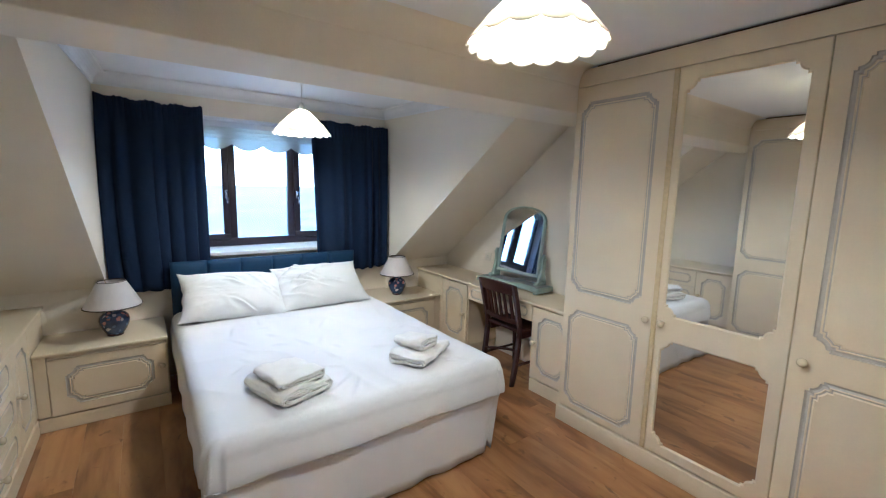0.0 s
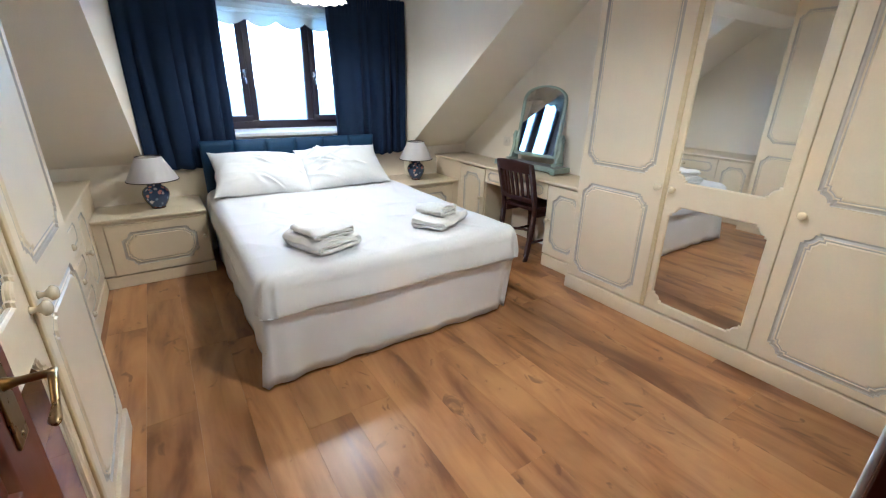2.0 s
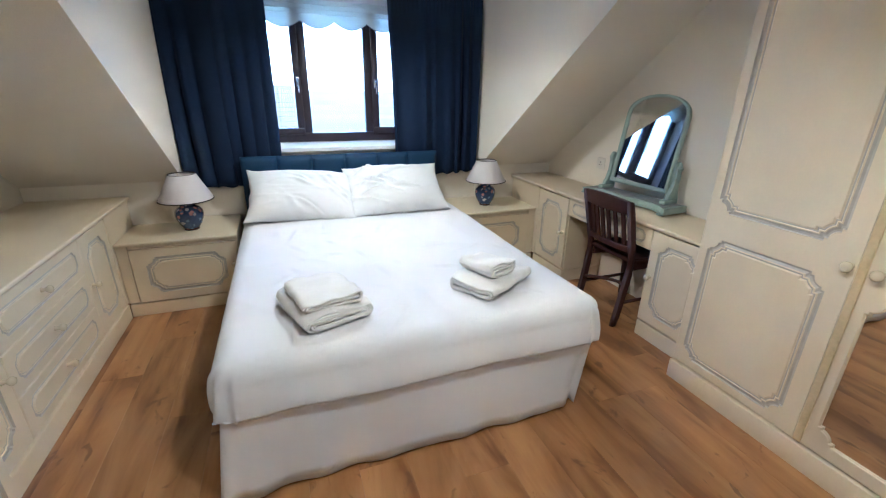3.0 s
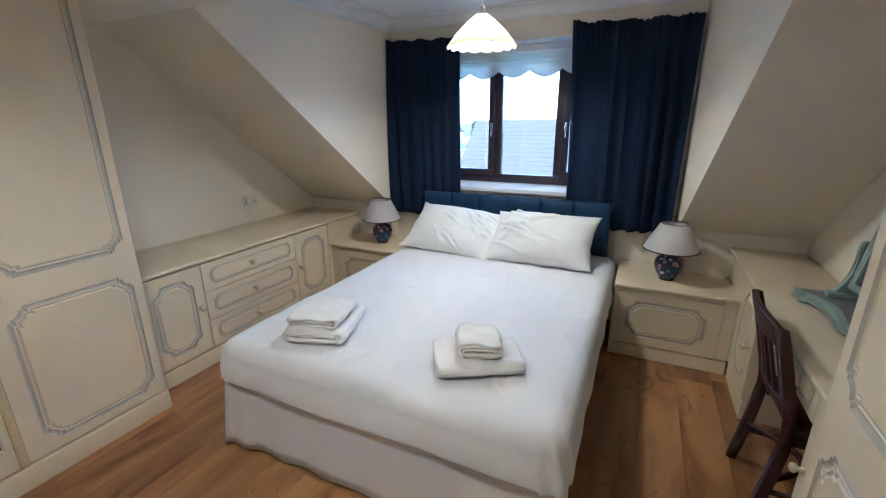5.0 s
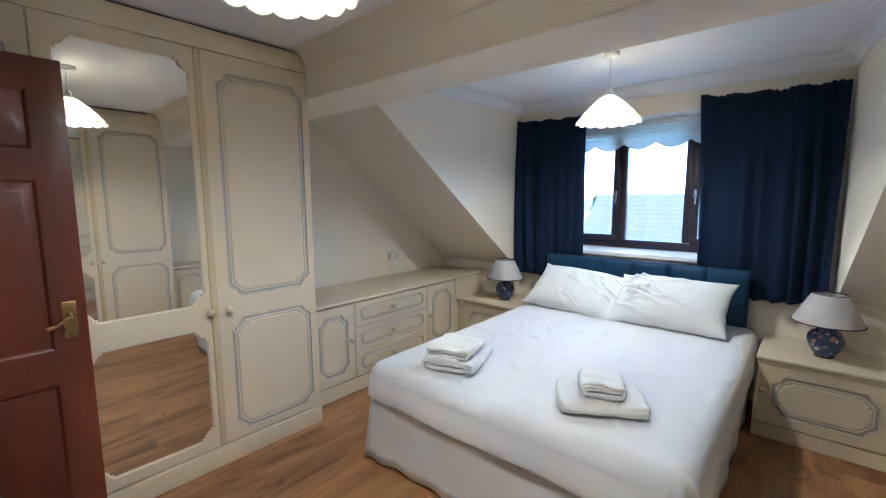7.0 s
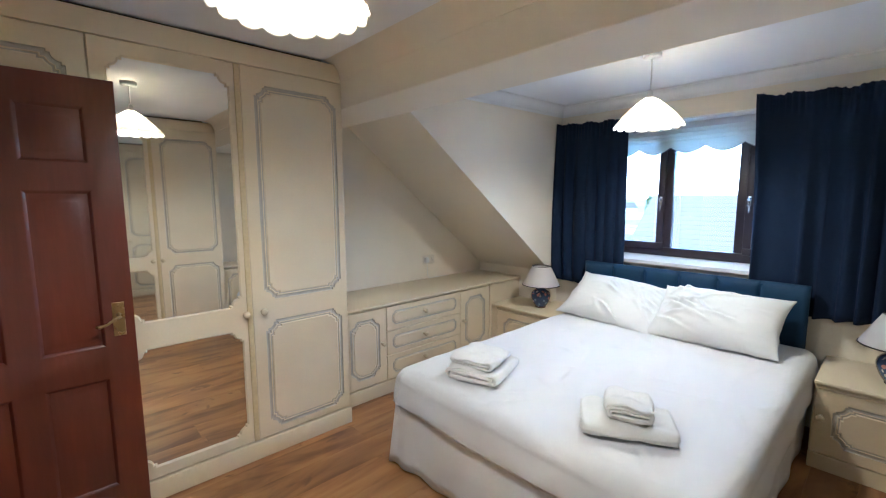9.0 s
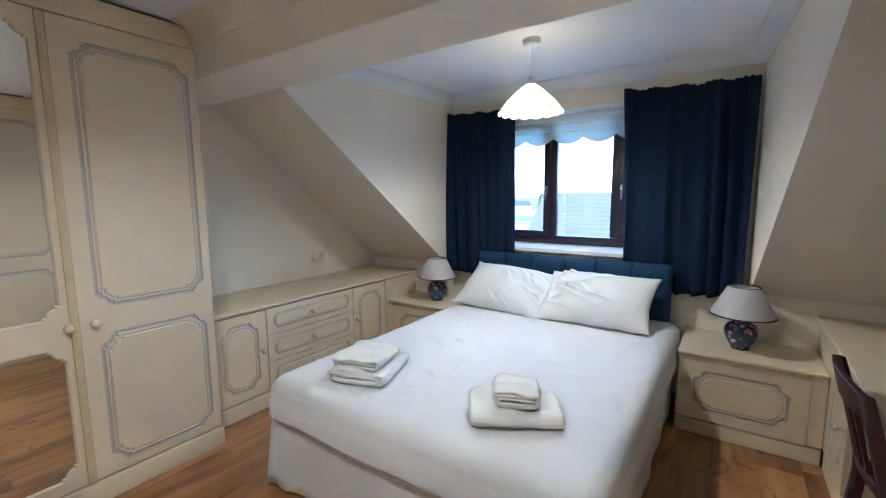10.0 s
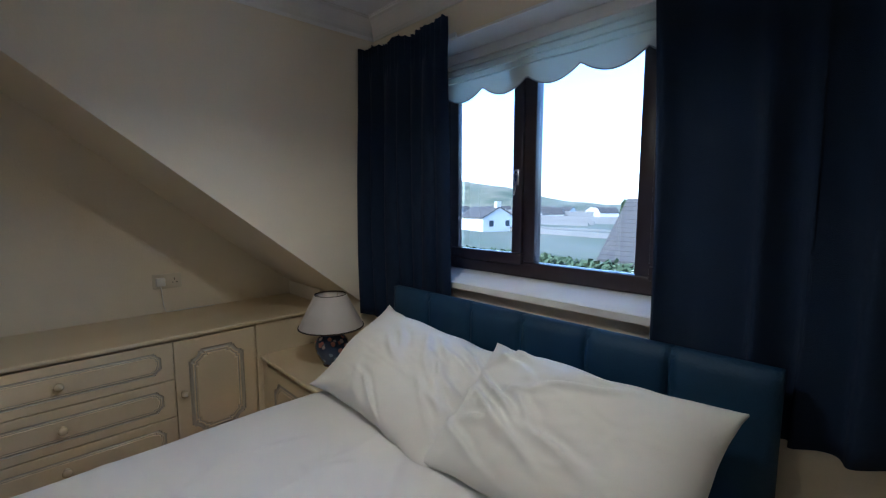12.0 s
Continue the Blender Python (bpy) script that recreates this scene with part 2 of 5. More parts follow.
def mesh_of(name, bm, mat, smooth=False):
    bmesh.ops.recalc_face_normals(bm, faces=bm.faces[:])
    me = bpy.data.meshes.new(name)
    if smooth:
        for f in bm.faces:
            f.smooth = True
    bm.to_mesh(me)
    bm.free()
    for m in (mat if isinstance(mat, (list, tuple)) else (mat,)):
        me.materials.append(m)
    if smooth == "auto":
        me.set_sharp_from_angle(angle=radians(35))
    return me


def part(name, bm, mat, parent=None, label="", smooth=False):
    """Links a bmesh, made in world places, as one mesh object under a thing or a part."""
    ob = new(name, mesh_of(name, bm, mat, smooth))
    if parent:
        ob.parent = parent
        if parent.type == 'EMPTY':
            ob.matrix_parent_inverse = Matrix.Translation(-parent.location)
    if label:
        tagged(ob, label)
    return ob


def box(bm, x0, x1, y0, y1, z0, z1, bevel=0.0, seg=2):
    g = bmesh.ops.create_cube(bm, size=1.0, matrix=Matrix.LocRotScale(((x0 + x1) / 2, (y0 + y1) / 2, (z0 + z1) / 2), None, (x1 - x0, y1 - y0, z1 - z0)))
    if bevel:
        es = list({e for v in g["verts"] for e in v.link_edges})
        bmesh.ops.bevel(bm, geom=es, offset=bevel, segments=seg, affect='EDGES', profile=0.5)
    return bm


def boxed(*a, **k):
    return box(bmesh.new(), *a, **k)


def prism(bm, pts, axis, a, b):
    """A closed outline of 2D points, drawn out along an axis from a to b."""
    def at(p, d):
        return {"x": (d, p[0], p[1]), "y": (p[0], d, p[1]), "z": (p[0], p[1], d)}[axis]
    lo, hi = [bm.verts.new(at(p, a)) for p in pts], [bm.verts.new(at(p, b)) for p in pts]
    bm.faces.new(lo)
    bm.faces.new(hi[::-1])
    for i in range(len(pts)):
        j = (i + 1) % len(pts)
        bm.faces.new((lo[i], lo[j], hi[j], hi[i]))
    return bm


def lathe(bm, profile, at, seg=32, closed=True):
    """Turns (radius, height) pairs about a vertical axis."""
    rings = []
    for r, z in profile:
        rings.append([bm.verts.new((at[0] + r * math.cos(2 * math.pi * i / seg), at[1] + r * math.sin(2 * math.pi * i / seg), at[2] + z)) for i in range(seg)])
    for a, b in zip(rings, rings[1:]):
        for i in range(seg):
            j = (i + 1) % seg
            bm.faces.new((a[i], a[j], b[j], b[i]))
    if closed:
        bm.faces.new(rings[0][::-1])
        bm.faces.new(rings[-1])
    return bm


def tube(bm, pts, radius, seg=8, flat=1.0):
    """A round or flattened rod along points."""
    rings = []
    for i, p in enumerate(pts):
        p = Vector(p)
        d = (Vector(pts[min(i + 1, len(pts) - 1)]) - Vector(pts[max(i - 1, 0)])).normalized()
        side = d.cross(Vector((0, 0, 1)))
        side = Vector((1, 0, 0)) if side.length < 0.05 else side.normalized()
        up = side.cross(d)
        r = radius[i] if isinstance(radius, (list, tuple)) else radius
        rings.append([bm.verts.new(p + r * (math.cos(2 * math.pi * k / seg) * side + flat * math.sin(2 * math.pi * k / seg) * up)) for k in range(seg)])
    for a, b in zip(rings, rings[1:]):
        for k in range(seg):
            bm.faces.new((a[k], a[(k + 1) % seg], b[(k + 1) % seg], b[k]))
    bm.faces.new(rings[0][::-1])
    bm.faces.new(rings[-1])
    return bm


def facing(origin, normal):
    """Local axes of a front: u across, v up, n out of it."""
    n = Vector(normal)
    v = Vector((0, 0, 1))
    u = v.cross(n)
    m = Matrix((u, v, n)).transposed().to_4x4()
    m.translation = origin
    return m


def notched(x0, x1, y0, y1, r, s, d=0.0, steps=7):
    """A rectangle whose corners are stepped and scooped inwards, drawn in by d on every side."""
    pts = []
    rr = r - s + d
    lo = math.asin(min(1, d / rr))
    for cx, cy, sx, sy in ((x1, y1, 1, 1), (x0, y1, -1, 1), (x0, y0, -1, -1), (x1, y0, 1, -1)):
        c = [(cx - sx * d, cy - sy * (r + s + d)), (cx - sx * (s + d), cy - sy * (r + s + d))]
        for i in range(steps + 1):
            a = lo + (math.pi / 2 - 2 * lo) * i / steps
            c.append((cx - sx * (s + rr * math.sin(a)), cy - sy * (s + rr * math.cos(a))))
        c += [(cx - sx * (r + s + d), cy - sy * (s + d)), (cx - sx * (r + s + d), cy - sy * d)]
        if sx * sy < 0:
            c.reverse()
        pts += c
    return pts


def panel_front(w, h, t, holes, r=0.045, s=0.012, groove=True, k0=1.0):
    """A door or drawer front, w by h and t thick, from (0, 0) up; holes: rectangles with a routed, scooped moulding,
    or, with groove off, cut right through."""
    bm = bmesh.new()
    e = 0.003
    rect = [(e, e), (w - e, e), (w - e, h - e), (e, h - e)]
    front = [bm.verts.new((x, y, 0)) for x, y in rect]
    side = [bm.verts.new(p) for p in ((0, 0, -e), (w, 0, -e), (w, h, -e), (0, h, -e))]
    back = [bm.verts.new(p) for p in ((0, 0, -t), (w, 0, -t), (w, h, -t), (0, h, -t))]
    edges = [bm.edges.new((front[i], front[(i + 1) % 4])) for i in range(4)]
    for i in range(4):
        j = (i + 1) % 4
        bm.faces.new((front[i], front[j], side[j], side[i]))
        bm.faces.new((side[i], side[j], back[j], back[i]))
    rear_edges = [bm.edges.get((back[i], back[(i + 1) % 4])) for i in range(4)]
    profile = ((0, 0), (0.003, -0.007), (0.010, -0.0075), (0.018, -0.0035), (0.022, -0.0015), (0.025, -0.0045), (0.030, -0.0045), (0.036, 0.0)) if groove else ((0, 0), (0.003, -0.004), (0.006, -0.006), (0.007, -t))
    profile = [(d * k0, z * (0.5 + 0.5 * k0)) for d, z in profile] if groove else profile
    fills = []
    for x0, x1, y0, y1 in holes:
        rings = []
        for d, z in profile:
            rings.append([bm.verts.new((x, y, z)) for x, y in notched(x0, x1, y0, y1, r, s, d)])
        k = len(rings[0])
        edges += [bm.edges.new((rings[0][i], rings[0][(i + 1) % k])) for i in range(k)]
        for q, (a, b) in enumerate(zip(rings, rings[1:])):
            for i in range(k):
                f = bm.faces.new((a[i], a[(i + 1) % k], b[(i + 1) % k], b[i]))
                # sunk steps of the moulding get the painted groove shade
                if groove and q in (0, 1, 2, 5):
                    f.material_index = 1
        if groove:
            fills.append(bm.faces.new(rings[-1]))
        else:
            rear_edges += [bm.edges.get((rings[-1][i], rings[-1][(i + 1) % k])) for i in range(k)]
    bmesh.ops.triangle_fill(bm, edges=edges, use_beauty=True)
    bmesh.ops.triangle_fill(bm, edges=rear_edges, use_beauty=True)
    return bm


def knob(m, x, y, parent, r=0.017):
    """A turned ivory knob on a front."""
    prof = [(0.011, 0), (0.009, 0.004), (0.007, 0.012), (0.010, 0.018), (r, 0.026), (r * 1.02, 0.032), (r * 0.8, 0.039), (r * 0.35, 0.042)]
    bm = lathe(bmesh.new(), prof, (0, 0, 0), 16)
    bm.transform(m @ Matrix.Translation((x, y, 0)))
    return part("knob", bm, M_KNOB, parent, "turned ivory-coloured knob", smooth=True)


# ---- plan ----
XW, XE = -0.79, 3.13            # gable walls
XL, XR = -0.079, 2.612          # wardrobe fronts
YS, YB, YB2, YK, YN = 0.29, 2.152, 2.52, 4.20, 4.31   # door wall, beam front and back, knee walls, window wall
ZC, ZBEAM, ZDESK, ZNS = 2.305, 2.035, 0.712, 0.505
CX0, CX1 = 0.128, 2.400         # dormer cheeks at the window wall
DX0, DX1, DH = 0.015, 0.825, 1.99  # doorway
WX0, WX1, WZ0, WZ1 = 0.50, 2.03, 1.0, 2.085  # window opening


def slope_z(y):
    return 2.07 - 0.793 * (y - 2.60)


def cheek_x(y, east):
    """The cheeks splay a little towards the room."""
    return CX1 + 0.085 * (YN - y) if east else CX0 - 0.058 * (YN - y)


def structure(name, bm, mat, label="", category="", smooth=False):
    return tagged(part(name, bm, mat, None, "", smooth), label, category, "", "structure")


# ---- shell ----
floor = structure("floor", boxed(XW - 0.1, XE + 0.1, -1.5, YN + 0.1, -0.12, -0.008), M_UNDER, "oak-effect laminate plank floor", "floor")
structure("wall_west", boxed(XW - 0.12, XW, YS, YN + 0.3, -0.12, ZC + 0.2), M_WALL, "plain cream painted gable wall", "wall")
structure("wall_east", boxed(XE, XE + 0.12, YS, YN + 0.3, -0.12, ZC + 0.2), M_WALL, "plain cream painted gable wall", "wall")
bm = bmesh.new()
box(bm, XW, DX0 - 0.03, YS - 0.11, YS, 0, ZC)
box(bm, DX1 + 0.03, XE, YS - 0.11, YS, 0, ZC)
box(bm, DX0 - 0.03, DX1 + 0.03, YS - 0.11, YS, DH + 0.03, ZC)
structure("wall_south", bm, M_WALL, "cream painted wall with the doorway", "wall")
bm = bmesh.new()
TH = 0.24
box(bm, XW, WX0, YN, YN + TH, 0, ZC)
box(bm, WX1, XE, YN, YN + TH, 0, ZC)
box(bm, WX0, WX1, YN, YN + TH, 0, WZ0 - 0.03)
box(bm, WX0, WX1, YN, YN + TH, WZ1, ZC)
box(bm, XW, CX0 - 0.009, YK, YN - 0.001, 0, slope_z(YK) + 0.1)
box(bm, CX1 + 0.013, XE, YK, YN - 0.001, 0, slope_z(YK) + 0.1)
structure("wall_north", bm, M_WALL, "cream painted window wall behind the bed", "wall")
for nm, east in (("wall_cheek_west", False), ("wall_cheek_east", True)):
    ya, yb = 2.505, YN - 0.002
    xo = XE - 0.002 if east else XW + 0.002
    bm = bmesh.new()
    plan = ((xo, ya), (cheek_x(ya, east), ya), (cheek_x(yb, east), yb), (xo, yb))
    lo = [bm.verts.new((x, y, slope_z(y))) for x, y in plan]
    hi = [bm.verts.new((x, y, ZC + 0.05)) for x, y in plan]
    bm.faces.new(lo)
    bm.faces.new(hi[::-1])
    for i in range(4):
        bm.faces.new((lo[i], lo[(i + 1) % 4], hi[(i + 1) % 4], hi[i]))
    structure(nm, bm, M_WALL, "sloping ceiling and upright dormer cheek, cream painted", "wall")
structure("ceiling", boxed(XW, XE, YS, YB, ZC, ZC + 0.12), M_CEIL, "plain white painted ceiling", "ceiling")
structure("ceiling_dormer", boxed(CX0 - 0.2, CX1 + 0.25, YB2 - 0.001, YN + 0.001, ZC, ZC + 0.12), M_CEIL, "white dormer ceiling", "ceiling")
structure("beam", boxed(XW + 0.001, XE - 0.001, YB, YB2, ZBEAM, ZC + 0.1, bevel=0.006), M_WALL, "cream painted boxed beam across the room", "beam")


def cove_profile(d):
    pts = [(0, 0), (0, -d), (0.006, -d), (0.009, -d + 0.006)]
    for i in range(7):
        a = i / 6 * math.pi / 2
        pts.append((d - 0.012 - (d - 0.024) * math.cos(a) + 0.003, -0.012 - (d - 0.024) * (1 - math.sin(a))))
    return pts + [(d - 0.006, -0.006), (d, -0.006), (d, 0)]


cp = cove_profile(0.088)
structure("trim_cove_north", prism(bmesh.new(), [(YN - d, ZC + z) for d, z in cp], "x", CX0, CX1), M_COVE, "white moulded plaster coving", "coving")
for nm, east in (("trim_cove_west", False), ("trim_cove_east", True)):
    bm = bmesh.new()
    sg = -1 if east else 1
    ends = [[bm.verts.new((cheek_x(y, east) + sg * d, y, ZC + z)) for d, z in cp] for y in (YB2, YN)]
    k = len(cp)
    for i in range(k):
        bm.faces.new((ends[0][i], ends[0][(i + 1) % k], ends[1][(i + 1) % k], ends[1][i]))
    structure(nm, bm, M_COVE, "white moulded plaster coving", "coving")
cb = [(0, 0), (0, -0.104), (0.004, -0.104), (0.006, -0.098)] + [(0.1 - 0.094 * math.cos(a * math.pi / 16), -0.1 + 0.1 * math.sin(a * math.pi / 16)) for a in range(1, 9)]
structure("trim_cove_beam", prism(bmesh.new(), [(YB - d, ZC + z) for d, z in cb], "x", XL - 0.02, XR + 0.02), M_WALL, "plain curved coving above the beam", "coving", smooth="auto")

# landing behind the doorway
bm = bmesh.new()
box(bm, -0.9, -0.8, -1.5, YS - 0.11, 0, 2.4)
box(bm, 1.7, 1.8, -1.5, YS - 0.11, 0, 2.4)
box(bm, -0.9, 1.8, -1.6, -1.5, 0, 2.4)
structure("wall_landing", bm, M_LANDING, "dim painted landing walls", "wall")
structure("ceiling_landing", boxed(-0.9, 1.8, -1.6, YS - 0.11, 2.4, 2.5), M_LANDING, "dim landing ceiling", "ceiling")

# door frame of the bedroom
bm = bmesh.new()
for a, b in ((DX0 - 0.03, DX0), (DX1, DX1 + 0.03)):
    box(bm, a, b, YS - 0.13, YS + 0.004, 0, DH, 0.003)
box(bm, DX0 - 0.03, DX1 + 0.03, YS - 0.13, YS + 0.004, DH, DH + 0.03, 0.003)
for a, b in ((DX1 - 0.012, DX1),):
    box(bm, a, b, YS - 0.075, YS - 0.045, 0, DH - 0.003, 0.002)
box(bm, DX1 + 0.006, DX1 + 0.075, YS - 0.148, YS - 0.13, 0, DH + 0.07, 0.006)
box(bm, DX0 - 0.075, DX0 - 0.006, YS - 0.148, YS - 0.13, 0, DH + 0.07, 0.006)
box(bm, DX0 - 0.003, DX1 + 0.003, YS - 0.148, YS - 0.13, DH + 0.006, DH + 0.07, 0.006)
structure("trim_door_frame", bm, M_MAHOG, "glossy mahogany door lining and architrave", "door frame")
bm = boxed(DX1 + 0.018, DX1 + 0.085, YS + 0.001, YS + 0.013, 0, DH + 0.085, 0.005, 3)
box(bm, XL + 0.02, DX1 + 0.017, YS + 0.001, YS + 0.013, DH + 0.032, DH + 0.085, 0.005, 3)
structure("trim_architrave", bm, M_SILL, "white painted architrave on the bedroom side", "architrave", "auto")


def six_panel_door():
    """The bedroom door, folded back to a right angle in front of the wardrobe."""
    w, h, t, x, y0 = 0.725, 1.975, 0.04, 0.010, YS + 0.012
    door = part("door_1", bmesh_door(w, h, t, x, y0), M_MAHOG, None, "", "auto")
    tagged(door, "open six-panel mahogany door with a brass lever", "door", "", "structure")
    hy, hz = y0 + w - 0.055, 0.965
    bm = boxed(x, x + 0.004, hy - 0.022, hy + 0.022, hz - 0.075, hz + 0.075, 0.0015)
    for dz in (-0.062, 0.062):
        g = lathe(bmesh.new(), [(0.004, 0), (0.003, 0.0015)], (0, 0, 0), 8)
        g.transform(facing((x + 0.004, hy, hz + dz), (1, 0, 0)))
        me = bpy.data.meshes.new("screw")
        g.to_mesh(me)
        bm.from_mesh(me)
        g.free()
    part("handle_plate", bm, M_BRASS, door, "brass latch plate")
    bm = bmesh.new()
    tube(bm, [(x + 0.003, hy, hz + 0.02), (x + 0.02, hy, hz + 0.02), (x + 0.045, hy, hz + 0.02), (x + 0.058, hy - 0.002, hz + 0.019)], [0.010, 0.006, 0.006, 0.007], 12)
    tube(bm, [(x + 0.054, hy + 0.004, hz + 0.021), (x + 0.057, hy - 0.02, hz + 0.012), (x + 0.058, hy - 0.045, hz - 0.006), (x + 0.059, hy - 0.07, hz - 0.012), (x + 0.063, hy - 0.085, hz - 0.008)],
         [0.007, 0.006, 0.005, 0.008, 0.003], 12)
    part("lever_handle", bm, M_BRASS, door, "scrolled brass lever", True)
    for hz2 in (0.25, 1.0, 1.75):
        bm = lathe(bmesh.new(), [(0.006, -0.045), (0.007, -0.04), (0.007, 0.04), (0.006, 0.045)], (x + 0.004, y0 - 0.006, hz2), 12)
        part("hinge", bm, M_BRASS, door, "brass hinge knuckle", True)
    bm = boxed(x - 0.03, x - 0.008, y0 + w - 0.0002, y0 + w + 0.0012, hz - 0.06, hz + 0.06)
    part("latch_plate", bm, M_BRASS, door, "narrow brass latch face")


def bmesh_door(w, h, t, x, y0):
    bm = bmesh.new()
    st, mid = 0.105, 0.09
    pw = (w - 2 * st - mid) / 2
    rows = ((0.19, 0.70), (0.84, 1.52), (1.63, 1.86))
    rects = [(st + i * (pw + mid), st + i * (pw + mid) + pw, a, b) for a, b in rows for i in (0, 1)]
    for sign in (1, -1):
        fr = [bm.verts.new((a, b, 0)) for a, b in ((0, 0), (w, 0), (w, h), (0, h))]
        edges = [bm.edges.new((fr[i], fr[(i + 1) % 4])) for i in range(4)]
        bk = [bm.verts.new((a, b, -t / 2)) for a, b in ((0, 0), (w, 0), (w, h), (0, h))]
        made = fr + bk
        for i in range(4):
            bm.faces.new((fr[i], fr[(i + 1) % 4], bk[(i + 1) % 4], bk[i]))
        for x0, x1, z0, z1 in rects:
            rings = []
            for d, z in ((0, 0), (0.006, -0.003), (0.014, -0.010), (0.020, -0.010), (0.045, -0.004), (0.050, -0.003)):
                rings.append([bm.verts.new(p) for p in ((x0 + d, z0 + d, z), (x1 - d, z0 + d, z), (x1 - d, z1 - d, z), (x0 + d, z1 - d, z))])
            edges += [bm.edges.new((rings[0][i], rings[0][(i + 1) % 4])) for i in range(4)]
            for a, b in zip(rings, rings[1:]):
                for i in range(4):
                    bm.faces.new((a[i], a[(i + 1) % 4], b[(i + 1) % 4], b[i]))
            bm.faces.new(rings[-1])
            made += [v for r in rings for v in r]
        bmesh.ops.triangle_fill(bm, edges=edges, use_beauty=True)
        if sign == 1:
            for v in made:
                v.co.z += t / 2
            first = made
        else:
            for v in made:
                v.co.z = -(v.co.z + t / 2)
    bmesh.ops.remove_doubles(bm, verts=bm.verts[:], dist=0.0002)
    bm.transform(facing((x - t / 2, y0, 0.006), (1, 0, 0)))
    return bm


six_panel_door()


# ---- window ----
def window():
    win = boxed(WX0, WX1, 4.505, 4.565, WZ0 + 0.010, WZ0 + 0.08, 0.006)
    box(win, WX0, WX1, 4.505, 4.565, WZ1 - 0.07, WZ1, 0.006)
    xs = [(WX0, WX0 + 0.055), (0.975, 1.045), (1.485, 1.555), (WX1 - 0.055, WX1)]
    for a, b in xs:
        box(win, a, b, 4.507, 4.563, WZ0 + 0.08, WZ1 - 0.07, 0.006)
    w = structure("window_1", win, M_FRAME, "dark brown three-light window with two side casements", "window", "auto")
    for i, (a, b) in enumerate(((WX0 + 0.055, 0.975), (1.045, 1.485), (1.555, WX1 - 0.055))):
        z0, z1 = WZ0 + 0.08, WZ1 - 0.07
        if i != 1:
            bm = bmesh.new()
            f = 0.052
            box(bm, a - 0.012, b + 0.012, 4.488, 4.520, z0 - 0.012, z0 + f - 0.012, 0.005)
            box(bm, a - 0.012, b + 0.012, 4.488, 4.520, z1 - f + 0.012, z1 + 0.012, 0.005)
            box(bm, a - 0.012, a + f - 0.012, 4.488, 4.520, z0 + f - 0.012, z1 - f + 0.012, 0.005)
            box(bm, b - f + 0.012, b + 0.012, 4.488, 4.520, z0 + f - 0.012, z1 - f + 0.012, 0.005)
            part("casement", bm, M_FRAME, w, "opening casement frame", "auto")
            hx = (b - 0.012) if i == 0 else (a + 0.012)
            bm = boxed(hx - 0.011, hx + 0.011, 4.481, 4.488, 1.43, 1.50, 0.003)
            tube(bm, [(hx, 4.481, 1.485), (hx, 4.468, 1.485), (hx, 4.460, 1.475), (hx + 0.003, 4.458, 1.43), (hx + 0.004, 4.462, 1.385)], [0.008, 0.008, 0.009, 0.008, 0.005], 10)
            part("window_handle", bm, M_CHROME, w, "white metal espagnolette handle", True)
            a, b, z0, z1 = a + 0.04, b - 0.04, z0 + 0.04, z1 - 0.04
        g = part("pane", boxed(a - 0.002, b + 0.002, 4.534, 4.538, z0 - 0.002, z1 + 0.002), M_GLASS, w)
        g.visible_shadow = False
    for name, b6 in (("head_lining", (WX0 + 0.009, WX1 - 0.009, WZ1 - 0.013, WZ1 - 0.001)), ("side_lining", (WX0 + 0.001, WX0 + 0.009, WZ0 + 0.011, WZ1 - 0.001)), ("side_lining", (WX1 - 0.009, WX1 - 0.001, WZ0 + 0.011, WZ1 - 0.001))):
        part(name, boxed(b6[0], b6[1], YN - 0.003, 4.505, b6[2], b6[3], 0.002), M_SILL, w, "white painted reveal lining")
    bm = prism(bmesh.new(), [(YN - 0.044, WZ0 - 0.036), (YN - 0.044, WZ0 - 0.010), (YN - 0.036, WZ0 - 0.004), (4.520, WZ0 + 0.009), (4.545, WZ0 + 0.009), (4.545, WZ0 - 0.036)], "x", WX0 + 0.001, WX1 - 0.001)
    part("window_sill", bm, M_SILL, w, "white painted window board", "auto")


window()


